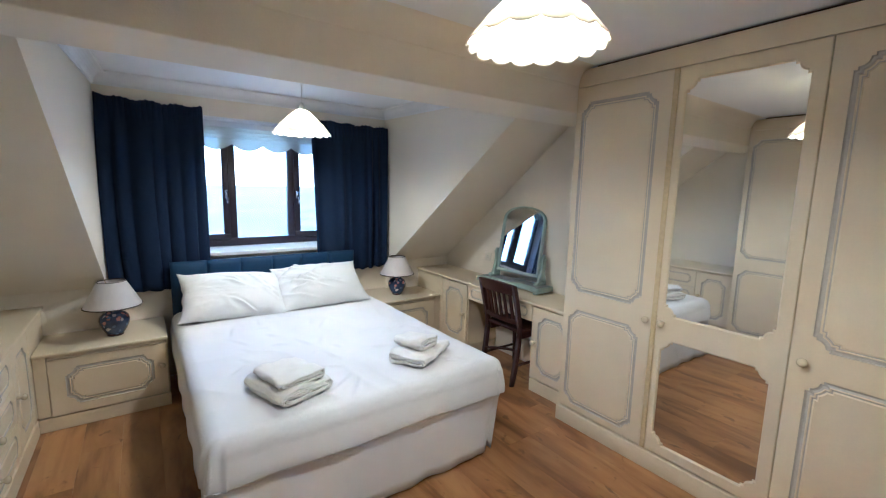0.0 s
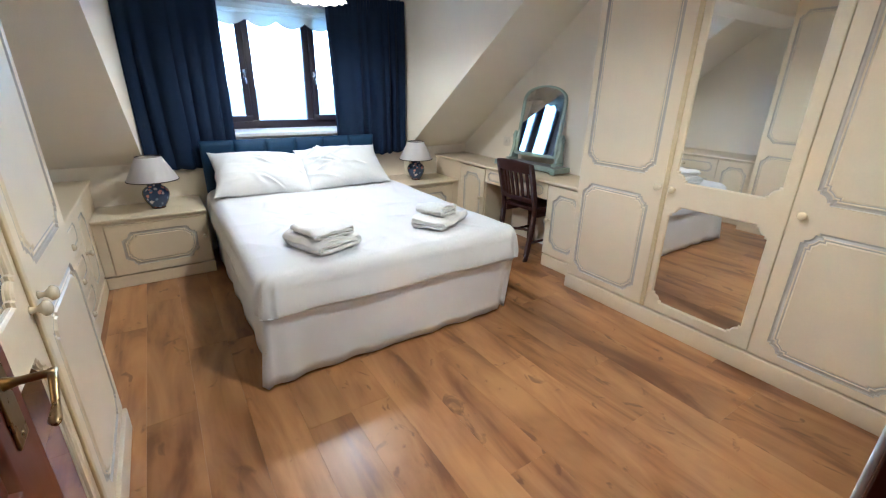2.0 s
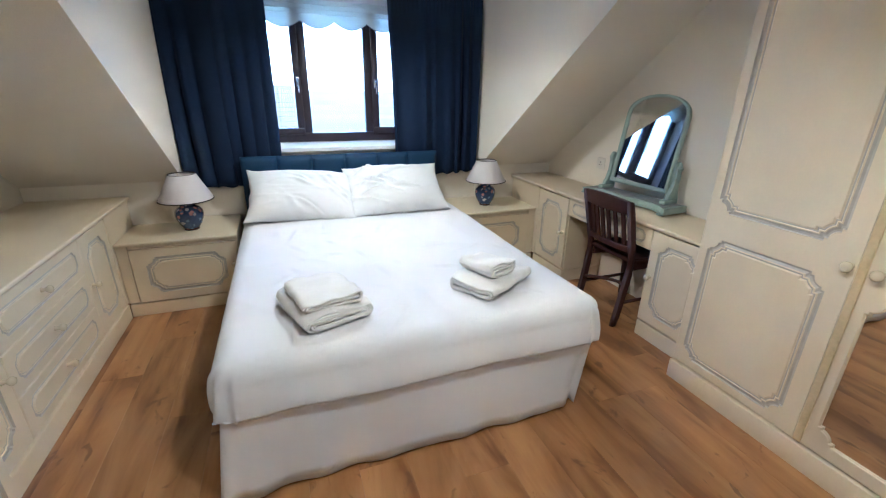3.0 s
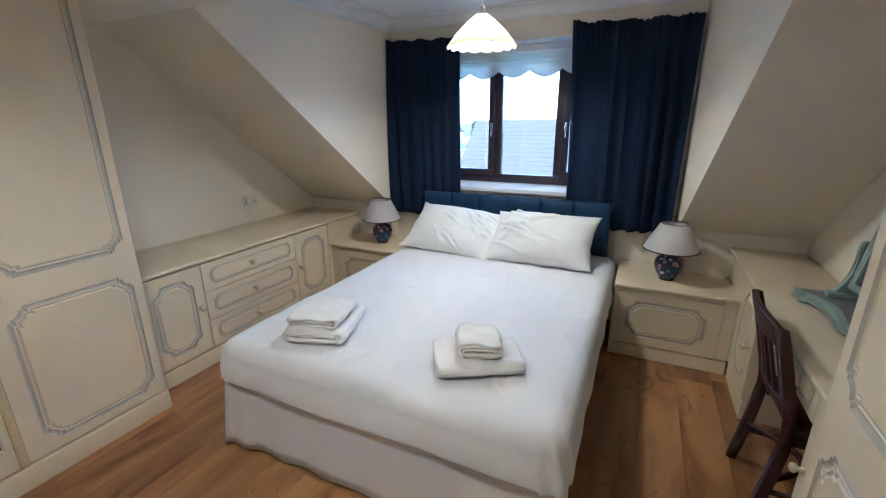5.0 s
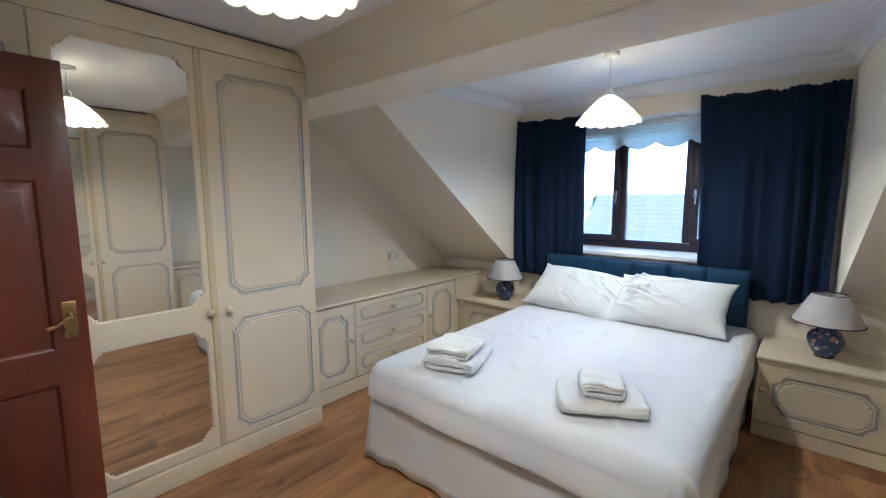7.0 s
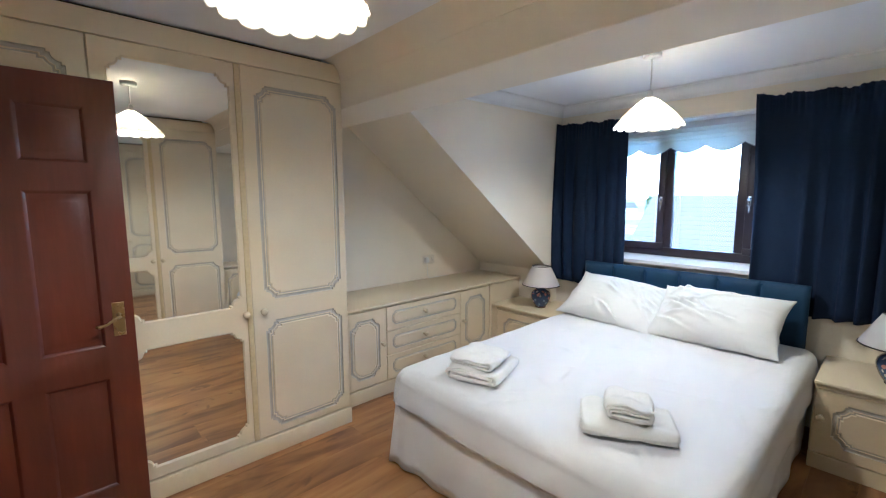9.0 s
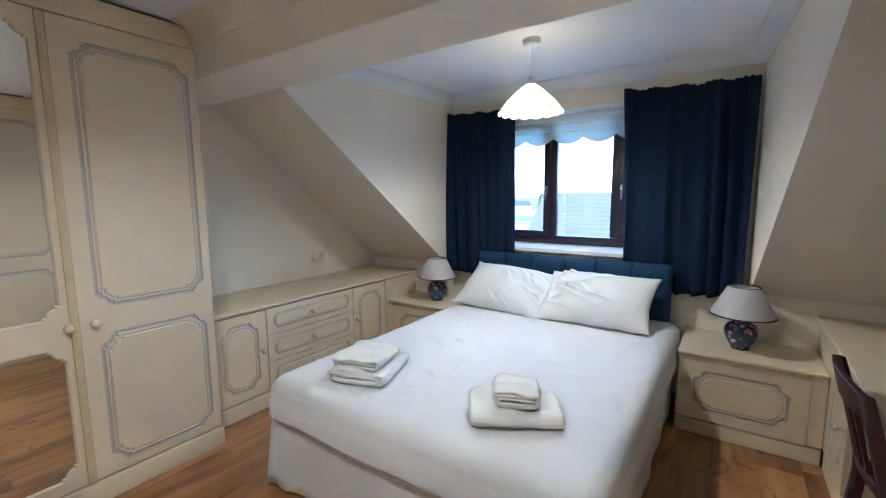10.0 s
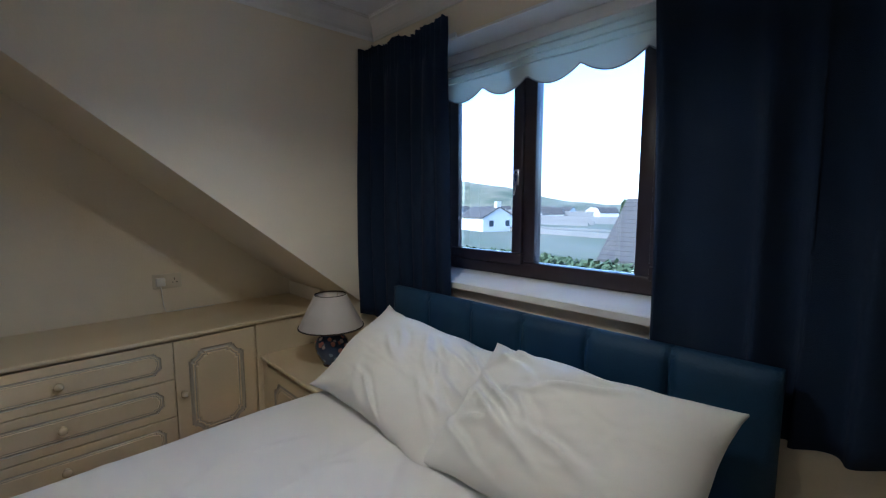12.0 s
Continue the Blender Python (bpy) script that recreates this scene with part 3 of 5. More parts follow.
def roller_blind():
    b = thing("roller_blind", (1.265, 4.46, WZ1), "pale grey tucked fabric blind with a scalloped braid hem, mostly raised", "blind")
    x0, x1 = WX0 + 0.012, WX1 - 0.012
    part("headrail", boxed(x0, x1, 4.452, 4.482, 2.026, 2.071, 0.004, 3), M_SILL, b, "white head rail", "auto")
    bm = bmesh.new()
    n, period = 240, 0.248
    # tucks lap over one another like shallow steps, above a scalloped border
    levels = [(2.027, 0.0)]
    for k in range(3):
        z = 2.027 - 0.031 * k
        levels += [(z - 0.006, 0.004), (z - 0.026, 0.0165), (z - 0.030, 0.017), (z - 0.031, 0.001)]
    flat, rows = 1.934, 6
    grid = []
    for z, out in levels:
        grid.append([(x0 + (x1 - x0) * i / n, 4.466 - out + 0.0015 * math.sin(9 * i / n + z * 40), z + 0.0015 * math.sin(23 * i / n)) for i in range(n + 1)])
    for j in range(1, rows + 1):
        row = []
        for i in range(n + 1):
            x = x0 + (x1 - x0) * i / n
            ph = ((x - 1.020) / period) % 1.0
            bottom = 1.838 + 0.050 * (abs(2 * ph - 1) ** 1.9)
            z = flat + (bottom - flat) * j / rows
            row.append((x, 4.464 + 0.003 * math.sin(x * 9) - 0.002 * j / rows, z))
        grid.append(row)
    for dy in (0.0, 0.002):
        vs = [[bm.verts.new((x, y + dy, z)) for x, y, z in row] for row in grid]
        for a, c in zip(vs, vs[1:]):
            for i in range(n):
                bm.faces.new((a[i], a[i + 1], c[i + 1], c[i]))
    part("fabric", bm, M_BLIND, b, "", "auto")
    bm = bmesh.new()
    tube(bm, [(x, y - 0.001, z) for x, y, z in grid[-1][::2]], 0.003, 6)
    part("braid_hem", bm, M_BRAID, b, "grey braid along the scallops", True)


roller_blind()


def curtain(x0, x1, lean, folds, seed):
    rnd = random.Random(seed)
    zt, zb = 2.125, 0.748
    c = thing("curtain", ((x0 + x1) / 2, 4.235, zb), "navy blue lined curtain drawn half open, gathered on a tape heading", "curtain", "pair of curtains")
    nx, nz = 170, 30
    ph = [rnd.uniform(0, 6.28) for _ in range(5)]
    bm = bmesh.new()
    vs = []
    for j in range(nz + 1):
        v = j / nz
        row = []
        for i in range(nx + 1):
            u = i / nx
            amp = (0.008 + 0.020 * min(1, v * 2.2)) * (0.55 + 0.45 * math.sin(4.1 * u + ph[3]) * math.sin(9.7 * u + ph[1]))
            uu = u + 0.03 * math.sin(6.3 * u + ph[0]) + 0.012 * math.sin(17 * u + ph[1])
            y = 4.214 + amp * math.sin(2 * math.pi * folds * uu + ph[2] + 0.5 * math.sin(2.2 * v + 3 * u)) + 0.014 * math.sin(2 * math.pi * folds * 0.37 * u + ph[3] + 1.2 * v) 
            y += 0.005 * math.sin(5 * v + 4 * u)
            if v < 0.08:
                y += 0.006 * math.sin(2 * math.pi * folds * 3.1 * u)
            x = x0 + (x1 - x0) * u + lean * v * (0.5 if u < 0.5 else -0.2) + 0.012 * math.sin(2 * math.pi * folds * uu + ph[4]) * v
            x += 0.02 * math.sin(2.5 * v + ph[1]) * (1 - u)
            z = zt + (zb - zt) * v
            if j == 0:
                z += 0.003 * math.sin(2 * math.pi * folds * 2.7 * u + ph[0]) + 0.007 * math.sin(2 * math.pi * folds * 0.6 * u + ph[2]) + rnd.uniform(-0.003, 0.003) + 0.022 * (1 - u) ** 3
            if j == nz:
                z += 0.006 * math.sin(2 * math.pi * folds * u) + 0.012 * math.sin(3 * u + ph[3])
            row.append(bm.verts.new((x, y, z)))
        vs.append(row)
    for a, b in zip(vs, vs[1:]):
        for i in range(nx):
            bm.faces.new((a[i], a[i + 1], b[i + 1], b[i]))
    ob = part("drape", bm, M_NAVY, c, "", True)
    so = ob.modifiers.new("thickness", 'SOLIDIFY')
    so.thickness, so.offset = 0.004, 0
    part("curtain_rail", boxed(x0 + 0.01, x1 - 0.01, 4.276, 4.288, 2.065, 2.085, 0.003), M_WHITEPL, c, "white curtain track")
    for k in range(4):
        xx = x0 + 0.06 + (x1 - x0 - 0.12) * k / 3
        part("bracket", boxed(xx - 0.008, xx + 0.008, 4.286, YN, 2.068, 2.082), M_WHITEPL, c)


curtain(0.142, 0.785, 0.03, 6.5, 3)
curtain(1.618, 2.383, 0.02, 7.5, 8)


# ---- fitted furniture ----
def wardrobe(front, back, sign, label):
    """Three doors, the middle one mirrored. sign: +1 faces +x."""
    n = (sign, 0, 0)
    w = thing("fitted_wardrobe", ((front + back) / 2, (YS + YB) / 2, 0), label, "wardrobe", "facing fitted wardrobes")
    lo, hi = sorted((front - sign * 0.023, back + sign * 0.001))
    bm = boxed(lo, hi, YS + 0.001, YB + 0.005, 0.105, ZBEAM - 0.001, 0.003)
    box(bm, lo, hi, YS + 0.001, YB - 0.001, ZBEAM - 0.003, 2.275, 0.003)
    part("body", bm, M_CREAM, w)
    a, b = sorted((front + sign * 0.012, front - sign * 0.03))
    part("plinth", boxed(a, b, YS + 0.003, YB + 0.008, 0.0, 0.103, 0.004), M_CREAM, w, "", "auto")
    a, b = sorted((front + sign * 0.001, front - sign * 0.022))
    part("frieze", boxed(a, b, YS + 0.003, YB - 0.001, 2.186, 2.288, 0.004), M_CREAM, w, "", "auto")
    # solid dark block in the slot under the ceiling, its shade painted in
    part("gap_shade_block", boxed(lo + 0.01, hi - 0.01, YS + 0.003, YB - 0.105, 2.289, ZC - 0.001), M_GAP_SHADE, w, "dark block painted as the shade under the ceiling")
    edges = (YS + 0.055, 0.953, 1.564, YB + 0.004)
    part("filler", boxed(a, b, YS + 0.002, YS + 0.052, 0.112, 2.183, 0.003), M_CREAM, w)
    h = 2.183 - 0.112
    for i in range(3):
        y0, y1 = edges[i] + 0.002, edges[i + 1] - 0.002
        dw = y1 - y0
        m = facing((front, y0 if sign > 0 else y1, 0.112), n)
        mirrored = i == 1
        ma, mb = (0.068, 0.066) if i == 0 else (0.066, 0.042) if sign > 0 else (0.042, 0.066)
        holes = [(ma, dw - mb, 0.042, 0.686), (ma, dw - mb, 0.808, h - 0.090)] if not mirrored else \
                [(0.056, dw - 0.050, 0.055, 0.662), (0.056, dw - 0.050, 0.79, h - 0.064)]
        bm = panel_front(dw, h, 0.019, holes, groove=not mirrored)
        bm.transform(m)
        d = part("door", bm, (M_CREAM, M_GROOVE_SHADE), w, "cream door with a full-length mirror in two parts" if mirrored else "cream door with two scooped routed panels")
        if mirrored:
            for x0, x1, z0, z1 in holes:
                g = boxed(x0 - 0.004, x1 + 0.004, z0 - 0.004, z1 + 0.004, -0.016, -0.010)
                g.transform(m)
                part("mirror", g, M_MIRROR, d, "silvered mirror glass")
        ky = 0.052
        kx = {0: (y1 - ky), 1: (y1 - (0.038 if sign > 0 else 0.062)), 2: (y0 + (0.052 if sign > 0 else 0.020))}[i]
        u = (kx - y0) if sign > 0 else (y1 - kx)
        knob(m, u, 0.75, d, 0.019)
        if i:
            s0, s1 = sorted((front - sign * 0.002, front - sign * 0.018))
            part("edge_band", boxed(s0, s1, y0 - 0.0016, y0 - 0.0002, 0.113, 2.182), M_EDGE, d, "yellow edge band")
        if mirrored:
            s0, s1 = sorted((front + sign * 0.0075, front - sign * 0.001))
            part("cover_strip", boxed(s0, s1, y1 - 0.027, y1 + 0.001, 0.114, 2.181, 0.003, 3), M_EDGE, d, "yellow strip covering the gap between the doors", "auto")
    return w


wardrobe(XL, XW, 1, "cream fitted wardrobe with a mirrored door beside the open bedroom door")
wardrobe(XR, XE, -1, "cream fitted wardrobe with a mirrored door beside the dressing table")


def front_on(parent, name, m, w, h, hole_margin, r, label, knob_at=None, s=0.010, k0=1.0):
    bm = panel_front(w, h, 0.018, [(hole_margin[0], w - hole_margin[0], hole_margin[1], h - hole_margin[1])], r, s, True, k0)
    bm.transform(m)
    d = part(name, bm, (M_CREAM, M_GROOVE_SHADE), parent, label)
    if knob_at:
        knob(m, knob_at[0], knob_at[1], d)
    return d


def nightstand(x0, x1, knob_left):
    y, zt = 3.78, ZNS
    t = thing("bedside_cabinet", ((x0 + x1) / 2, (y + YN) / 2, 0), "low cream fitted bedside cabinet with a drop-down panelled front", "bedside cabinet", "pair of bedside cabinets")
    part("body", boxed(x0 + 0.002, x1 - 0.002, y + 0.02, YK - 0.002, 0.10, zt - 0.024), M_CREAM, t)
    part("plinth", boxed(x0 + 0.002, x1 - 0.002, y + 0.004, YK - 0.02, 0.0, 0.088, 0.004), M_CREAM, t)
    part("top", boxed(x0, x1, y - 0.012, YN - 0.001, zt - 0.022, zt, 0.007, 3), M_CREAM, t, "", "auto")
    w, h = x1 - x0 - 0.075, 0.362
    m = facing((x0 + (0.01 if knob_left else 0.065), y, 0.096), (0, -1, 0))
    front_on(t, "door", m, w, h, (0.078, 0.058), 0.045, "cream flap with a scooped routed panel", (0.03, h * 0.58) if knob_left else (w - 0.03, h * 0.58))
    fx = (x1 - 0.064, x1 - 0.002) if knob_left else (x0 + 0.002, x0 + 0.062)
    part("filler", boxed(fx[0], fx[1], y + 0.002, y + 0.019, 0.10, zt - 0.024), M_CREAM, t)


nightstand(-0.240, 0.448, False)
nightstand(2.070, 2.751, True)


def chest_of_drawers():
    f = -0.24
    t = thing("fitted_chest", (-0.5, 3.1, 0), "long cream fitted chest with three drawers between two doors", "chest of drawers")
    part("body", boxed(XW + 0.001, f - 0.02, YB + 0.009, YK - 0.002, 0.10, 0.688), M_CREAM, t)
    part("plinth", boxed(XW + 0.01, f + 0.004, YB + 0.009, 3.775, 0.0, 0.10, 0.004), M_CREAM, t)
    part("top", boxed(XW + 0.001, f + 0.018, YB + 0.002, YK - 0.001, 0.690, ZDESK, 0.008, 3), M_CREAM, t, "cream laminated worktop", "auto")
    part("filler", boxed(f - 0.02, f - 0.001, 3.753, YK - 0.003, 0.102, 0.688, 0.003), M_CREAM, t)
    h = 0.565
    for y0, y1, kn in ((2.20, 2.573, "hi"), (3.359, 3.745, "lo")):
        m = facing((f, y0, 0.112), (1, 0, 0))
        w = y1 - y0 - 0.003
        front_on(t, "door", m, w, h, (0.06, 0.06), 0.045, "cream door with a scooped routed panel", (w - 0.042, 0.30) if kn == "hi" else (0.030, 0.30))
    part("filler", boxed(f - 0.02, f - 0.001, YB + 0.01, 2.197, 0.102, 0.688, 0.003), M_CREAM, t)
    for k in range(3):
        z0 = 0.112 + k * 0.190
        m = facing((f, 2.575, z0), (1, 0, 0))
        front_on(t, "drawer", m, 0.781, 0.186, (0.05, 0.038), 0.020, "cream drawer front with a scooped routed panel", (0.365, 0.098), 0.006, 0.55)


chest_of_drawers()


def dressing_table():
    f = 2.75
    t = thing("dressing_table", (2.94, 3.1, 0), "cream fitted dressing table with a knee-hole between two cupboards", "dressing table")
    part("top", boxed(f - 0.022, XE - 0.001, YB + 0.002, YK - 0.001, 0.690, ZDESK, 0.008, 3), M_CREAM, t, "cream laminated worktop", "auto")
    h = 0.565
    for y0, y1, ku in ((YB + 0.012, 2.553, 0.035), (3.347, 3.765, 0.38)):
        b = part("cupboard", boxed(f + 0.02, XE - 0.002, y0, y1 if y1 < 3.5 else YK - 0.002, 0.10, 0.688, 0.002), M_CREAM, t)
        part("plinth", boxed(f + 0.004, XE - 0.01, y0, y1, 0.0, 0.098, 0.004), M_CREAM, t)
        w = min(y1 - y0, 0.39)
        ya = y0 if y0 < 3 else 3.352
        m = facing((f, ya + w - 0.003, 0.112), (-1, 0, 0))
        front_on(t, "door", m, w - 0.004, h, (0.06, 0.06), 0.045, "cream door with a scooped routed panel", (0.035, 0.29) if y0 < 3 else (w - 0.04, 0.29))
    part("filler", boxed(f + 0.002, f + 0.02, 3.745, YK - 0.003, 0.102, 0.688, 0.002), M_CREAM, t)
    m = facing((f, 3.343, 0.555), (-1, 0, 0))
    front_on(t, "drawer", m, 0.786, 0.130, (0.045, 0.024), 0.016, "cream drawer over the knee-hole", None, 0.005, 0.5)
    part("drawer_box", boxed(f + 0.019, XE - 0.02, 2.56, 3.34, 0.56, 0.685), M_CREAM, t)


dressing_table()


# ---- bed ----
BX0, BX1, BY0, BY1, BZ = 0.485, 2.050, 2.095, 4.105, 0.572


def bed():
    t = thing("bed", (1.245, 3.1, 0), "double bed with a white sheet, white valance and blue headboard", "bed")
    # sheet: top with soft shoulders, tucked foot and hanging sides
    bm = bmesh.new()
    nx, ny, drop = 180, 220, 0.200
    rnd = random.Random(14)
    marks = [(rnd.uniform(BX0 + 0.2, BX1 - 0.1), rnd.uniform(BY0 + 0.1, 3.6), rnd.uniform(0, 3.14), rnd.uniform(0.03, 0.09), rnd.uniform(0.003, 0.009)) for _ in range(34)]

    def profile(d, lim):
        """Distance along the cloth past the edge -> outward, down."""
        r = 0.075
        if d <= 0:
            return 0.0, 0.0
        a = d / r
        if a < math.pi / 2:
            return r * math.sin(a), r * (1 - math.cos(a))
        return r, min(lim, r + d - r * math.pi / 2)
    r = 0.075
    ext = drop + r * 0.57
    ax0, ax1, ay0 = BX0 + r, BX1 - r, BY0 + r
    us = [ax0 - ext + (ax1 - ax0 + 2 * ext) * i / nx for i in range(nx + 1)]
    ws = [ay0 - ext + (BY1 - ay0 + ext) * j / ny for j in range(ny + 1)]
    vs = []
    for w in ws:
        row = []
        for u in us:
            dx = max(ax0 - u, u - ax1, 0)
            dy = max(ay0 - w, 0)
            sx = -1 if u < ax0 else 1
            # round the corners by sharing the fall
            d = math.hypot(dx, dy) if dx and dy else max(dx, dy)
            side_drop = drop + (0.02 if dy else 0.03)
            out, down = profile(min(d, ext), side_drop)
            cx, cy = min(max(u, ax0), ax1), max(w, ay0)
            if d > 0:
                ox, oy = sx * dx / d, -dy / d
            else:
                ox = oy = 0
            fold = 0.0
            if down > 0.08:
                k = (down - 0.08) / drop
                fold = k * 0.006 * (math.sin(u * 13 + w * 11 + 2 * noise.noise(Vector((u * 3, w * 3, 1)))) + 0.5 * math.sin(u * 31 - w * 23 + 1)) + 0.016 * math.sin(math.pi * 0.85 * k) - 0.062 * min(1, k) ** 5
            if dx and dy:
                fold += 0.010 * min(1, down / 0.08) * math.sin(7 * math.atan2(dy, dx) + 14 * down + 1.5 * noise.noise(Vector((u * 9, w * 9, 2))))
            p = Vector((cx + ox * (out + fold), cy + oy * (out + fold), BZ - down))
            q = Vector((u * 2.2, w * 2.2, 0.3))
            soft = 0.010 * noise.noise(q) + 0.004 * noise.noise(q * 3.1)
            crease = 0.006 * (1 - abs(noise.noise(Vector((u * 3.5 + 0.7 * w, w * 2.0, 5.0))))) ** 8
            edge = 1 - min(1, d / 0.06)
            for mx, my, ma, ml, mh in marks:
                if abs(u - mx) < 0.25 and abs(w - my) < 0.25:
                    along, across = (u - mx) * math.cos(ma) + (w - my) * math.sin(ma), (w - my) * math.cos(ma) - (u - mx) * math.sin(ma)
                    crease += mh * math.exp(-(along / ml) ** 2) * (math.exp(-(across / 0.014) ** 2) - 0.6 * math.exp(-((across - 0.026) / 0.016) ** 2))
            p.z += (soft + crease) * (0.4 + 0.6 * edge)
            if down > 0.12:
                p.z += min(1, (down - 0.12) / 0.06) * 0.014 * noise.noise(Vector((u * 3.1, w * 3.1, 9)))
            if down > 0.2:
                p.z += 0.006 * math.sin(u * 4.1 + 1.0) + 0.003 * math.sin(u * 9 + w * 7) - 0.008
            row.append(bm.verts.new(p))
        vs.append(row)
    for a, b in zip(vs, vs[1:]):
        for i in range(nx):
            bm.faces.new((a[i], a[i + 1], b[i + 1], b[i]))
    sheet = part("sheet", bm, M_SHEET, t, "smooth white cotton sheet hanging over the edges", True)
    so = sheet.modifiers.new("thickness", 'SOLIDIFY')
    so.thickness, so.offset = 0.005, -1
    part("mattress", boxed(BX0 + 0.06, BX1 - 0.06, BY0 + 0.06, BY1, 0.30, BZ - 0.022, 0.05, 4), M_SHEET, t, "", True)
    part("divan_base", boxed(BX0 + 0.06, BX1 - 0.06, BY0 + 0.08, BY1, 0.05, 0.305, 0.01), M_SHEET, t)
    # valance
    bm = bmesh.new()
    path = []
    x0, x1, y0 = BX0 + 0.022, BX1 - 0.026, BY0 + 0.022
    n = 60
    for i in range(n):
        path.append((x0, BY1 - (BY1 - y0) * i / n, -1, 0))
    for i in range(n):
        path.append((x0 + (x1 - x0) * i / n, y0, 0, -1))
    for i in range(n + 1):
        path.append((x1, y0 + (BY1 - y0) * i / n, 1, 0))
    rows = []
    for j in range(9):
        v = j / 8
        row = []
        for k, (x, y, nx2, ny2) in enumerate(path):
            corner = max(math.exp(-((x - x0) ** 2 + (y - y0) ** 2) / 0.012), math.exp(-((x - x1) ** 2 + (y - y0) ** 2) / 0.012))
            a = v * (0.006 * math.sin(k * 0.55) + 0.006 * noise.noise(Vector((x * 4, y * 4, 2)))) + 0.055 * corner * v * (0.6 + 0.4 * math.sin(k * 1.1))
            if x > 1.2:
                a -= 0.075 * corner * v
            flare = corner * v * (0.035 if x < 1.2 else -0.02)
            dx = -flare if x < 1.2 else flare
            row.append(bm.verts.new((x + nx2 * a + (dx if ny2 else 0), y + ny2 * a - (flare if nx2 else 0), 0.44 - v * (0.432 + 0.004 * math.sin(k * 0.8)) + 0.006 * v)))
        rows.append(row)
    for a, b in zip(rows, rows[1:]):
        for i in range(len(path) - 1):
            bm.faces.new((a[i], a[i + 1], b[i + 1], b[i]))
    va = part("valance", bm, M_SHEET, t, "white valance reaching the floor", True)
    so = va.modifiers.new("thickness", 'SOLIDIFY')
    so.thickness, so.offset = 0.004, 0
    # headboard of padded upright panels
    hx0, hx1 = 0.502, 1.982
    hb = part("headboard", boxed(hx0 + 0.004, hx1 - 0.004, 4.135, 4.182, 0.02, 0.944, 0.012, 3), M_LEATHER, t, "padded blue leatherette headboard", "auto")
    pw = (hx1 - hx0) / 6
    for i in range(6):
        bm = bmesh.new()
        a, b, z0, z1 = hx0 + i * pw + 0.001, hx0 + (i + 1) * pw - 0.001, 0.30, 0.952
        n1, n2 = 10, 18
        g = []
        for j in range(n2 + 1):
            row = []
            for k in range(n1 + 1):
                u, v = k / n1 * 2 - 1, j / n2 * 2 - 1
                bulge = (1 - abs(u) ** 9) ** 0.5 * (1 - abs(v) ** 14) ** 0.5
                row.append(bm.verts.new((a + (b - a) * k / n1, 4.136 - 0.017 * bulge - 0.003 * noise.noise(Vector((k * 0.7, j * 0.5, i))), z0 + (z1 - z0) * j / n2)))
            g.append(row)
        for p, q in zip(g, g[1:]):
            for k in range(n1):
                bm.faces.new((p[k], p[k + 1], q[k + 1], q[k]))
        rim = g[0] + [r2[-1] for r2 in g[1:]] + g[-1][-2::-1] + [r2[0] for r2 in g[-2:0:-1]]
        bk = [bm.verts.new((v.co.x, 4.172, v.co.z)) for v in rim]
        for k in range(len(rim)):
            bm.faces.new((rim[k], rim[(k + 1) % len(rim)], bk[(k + 1) % len(rim)], bk[k]))
        part("pad", bm, M_LEATHER, hb, "", True)


bed()


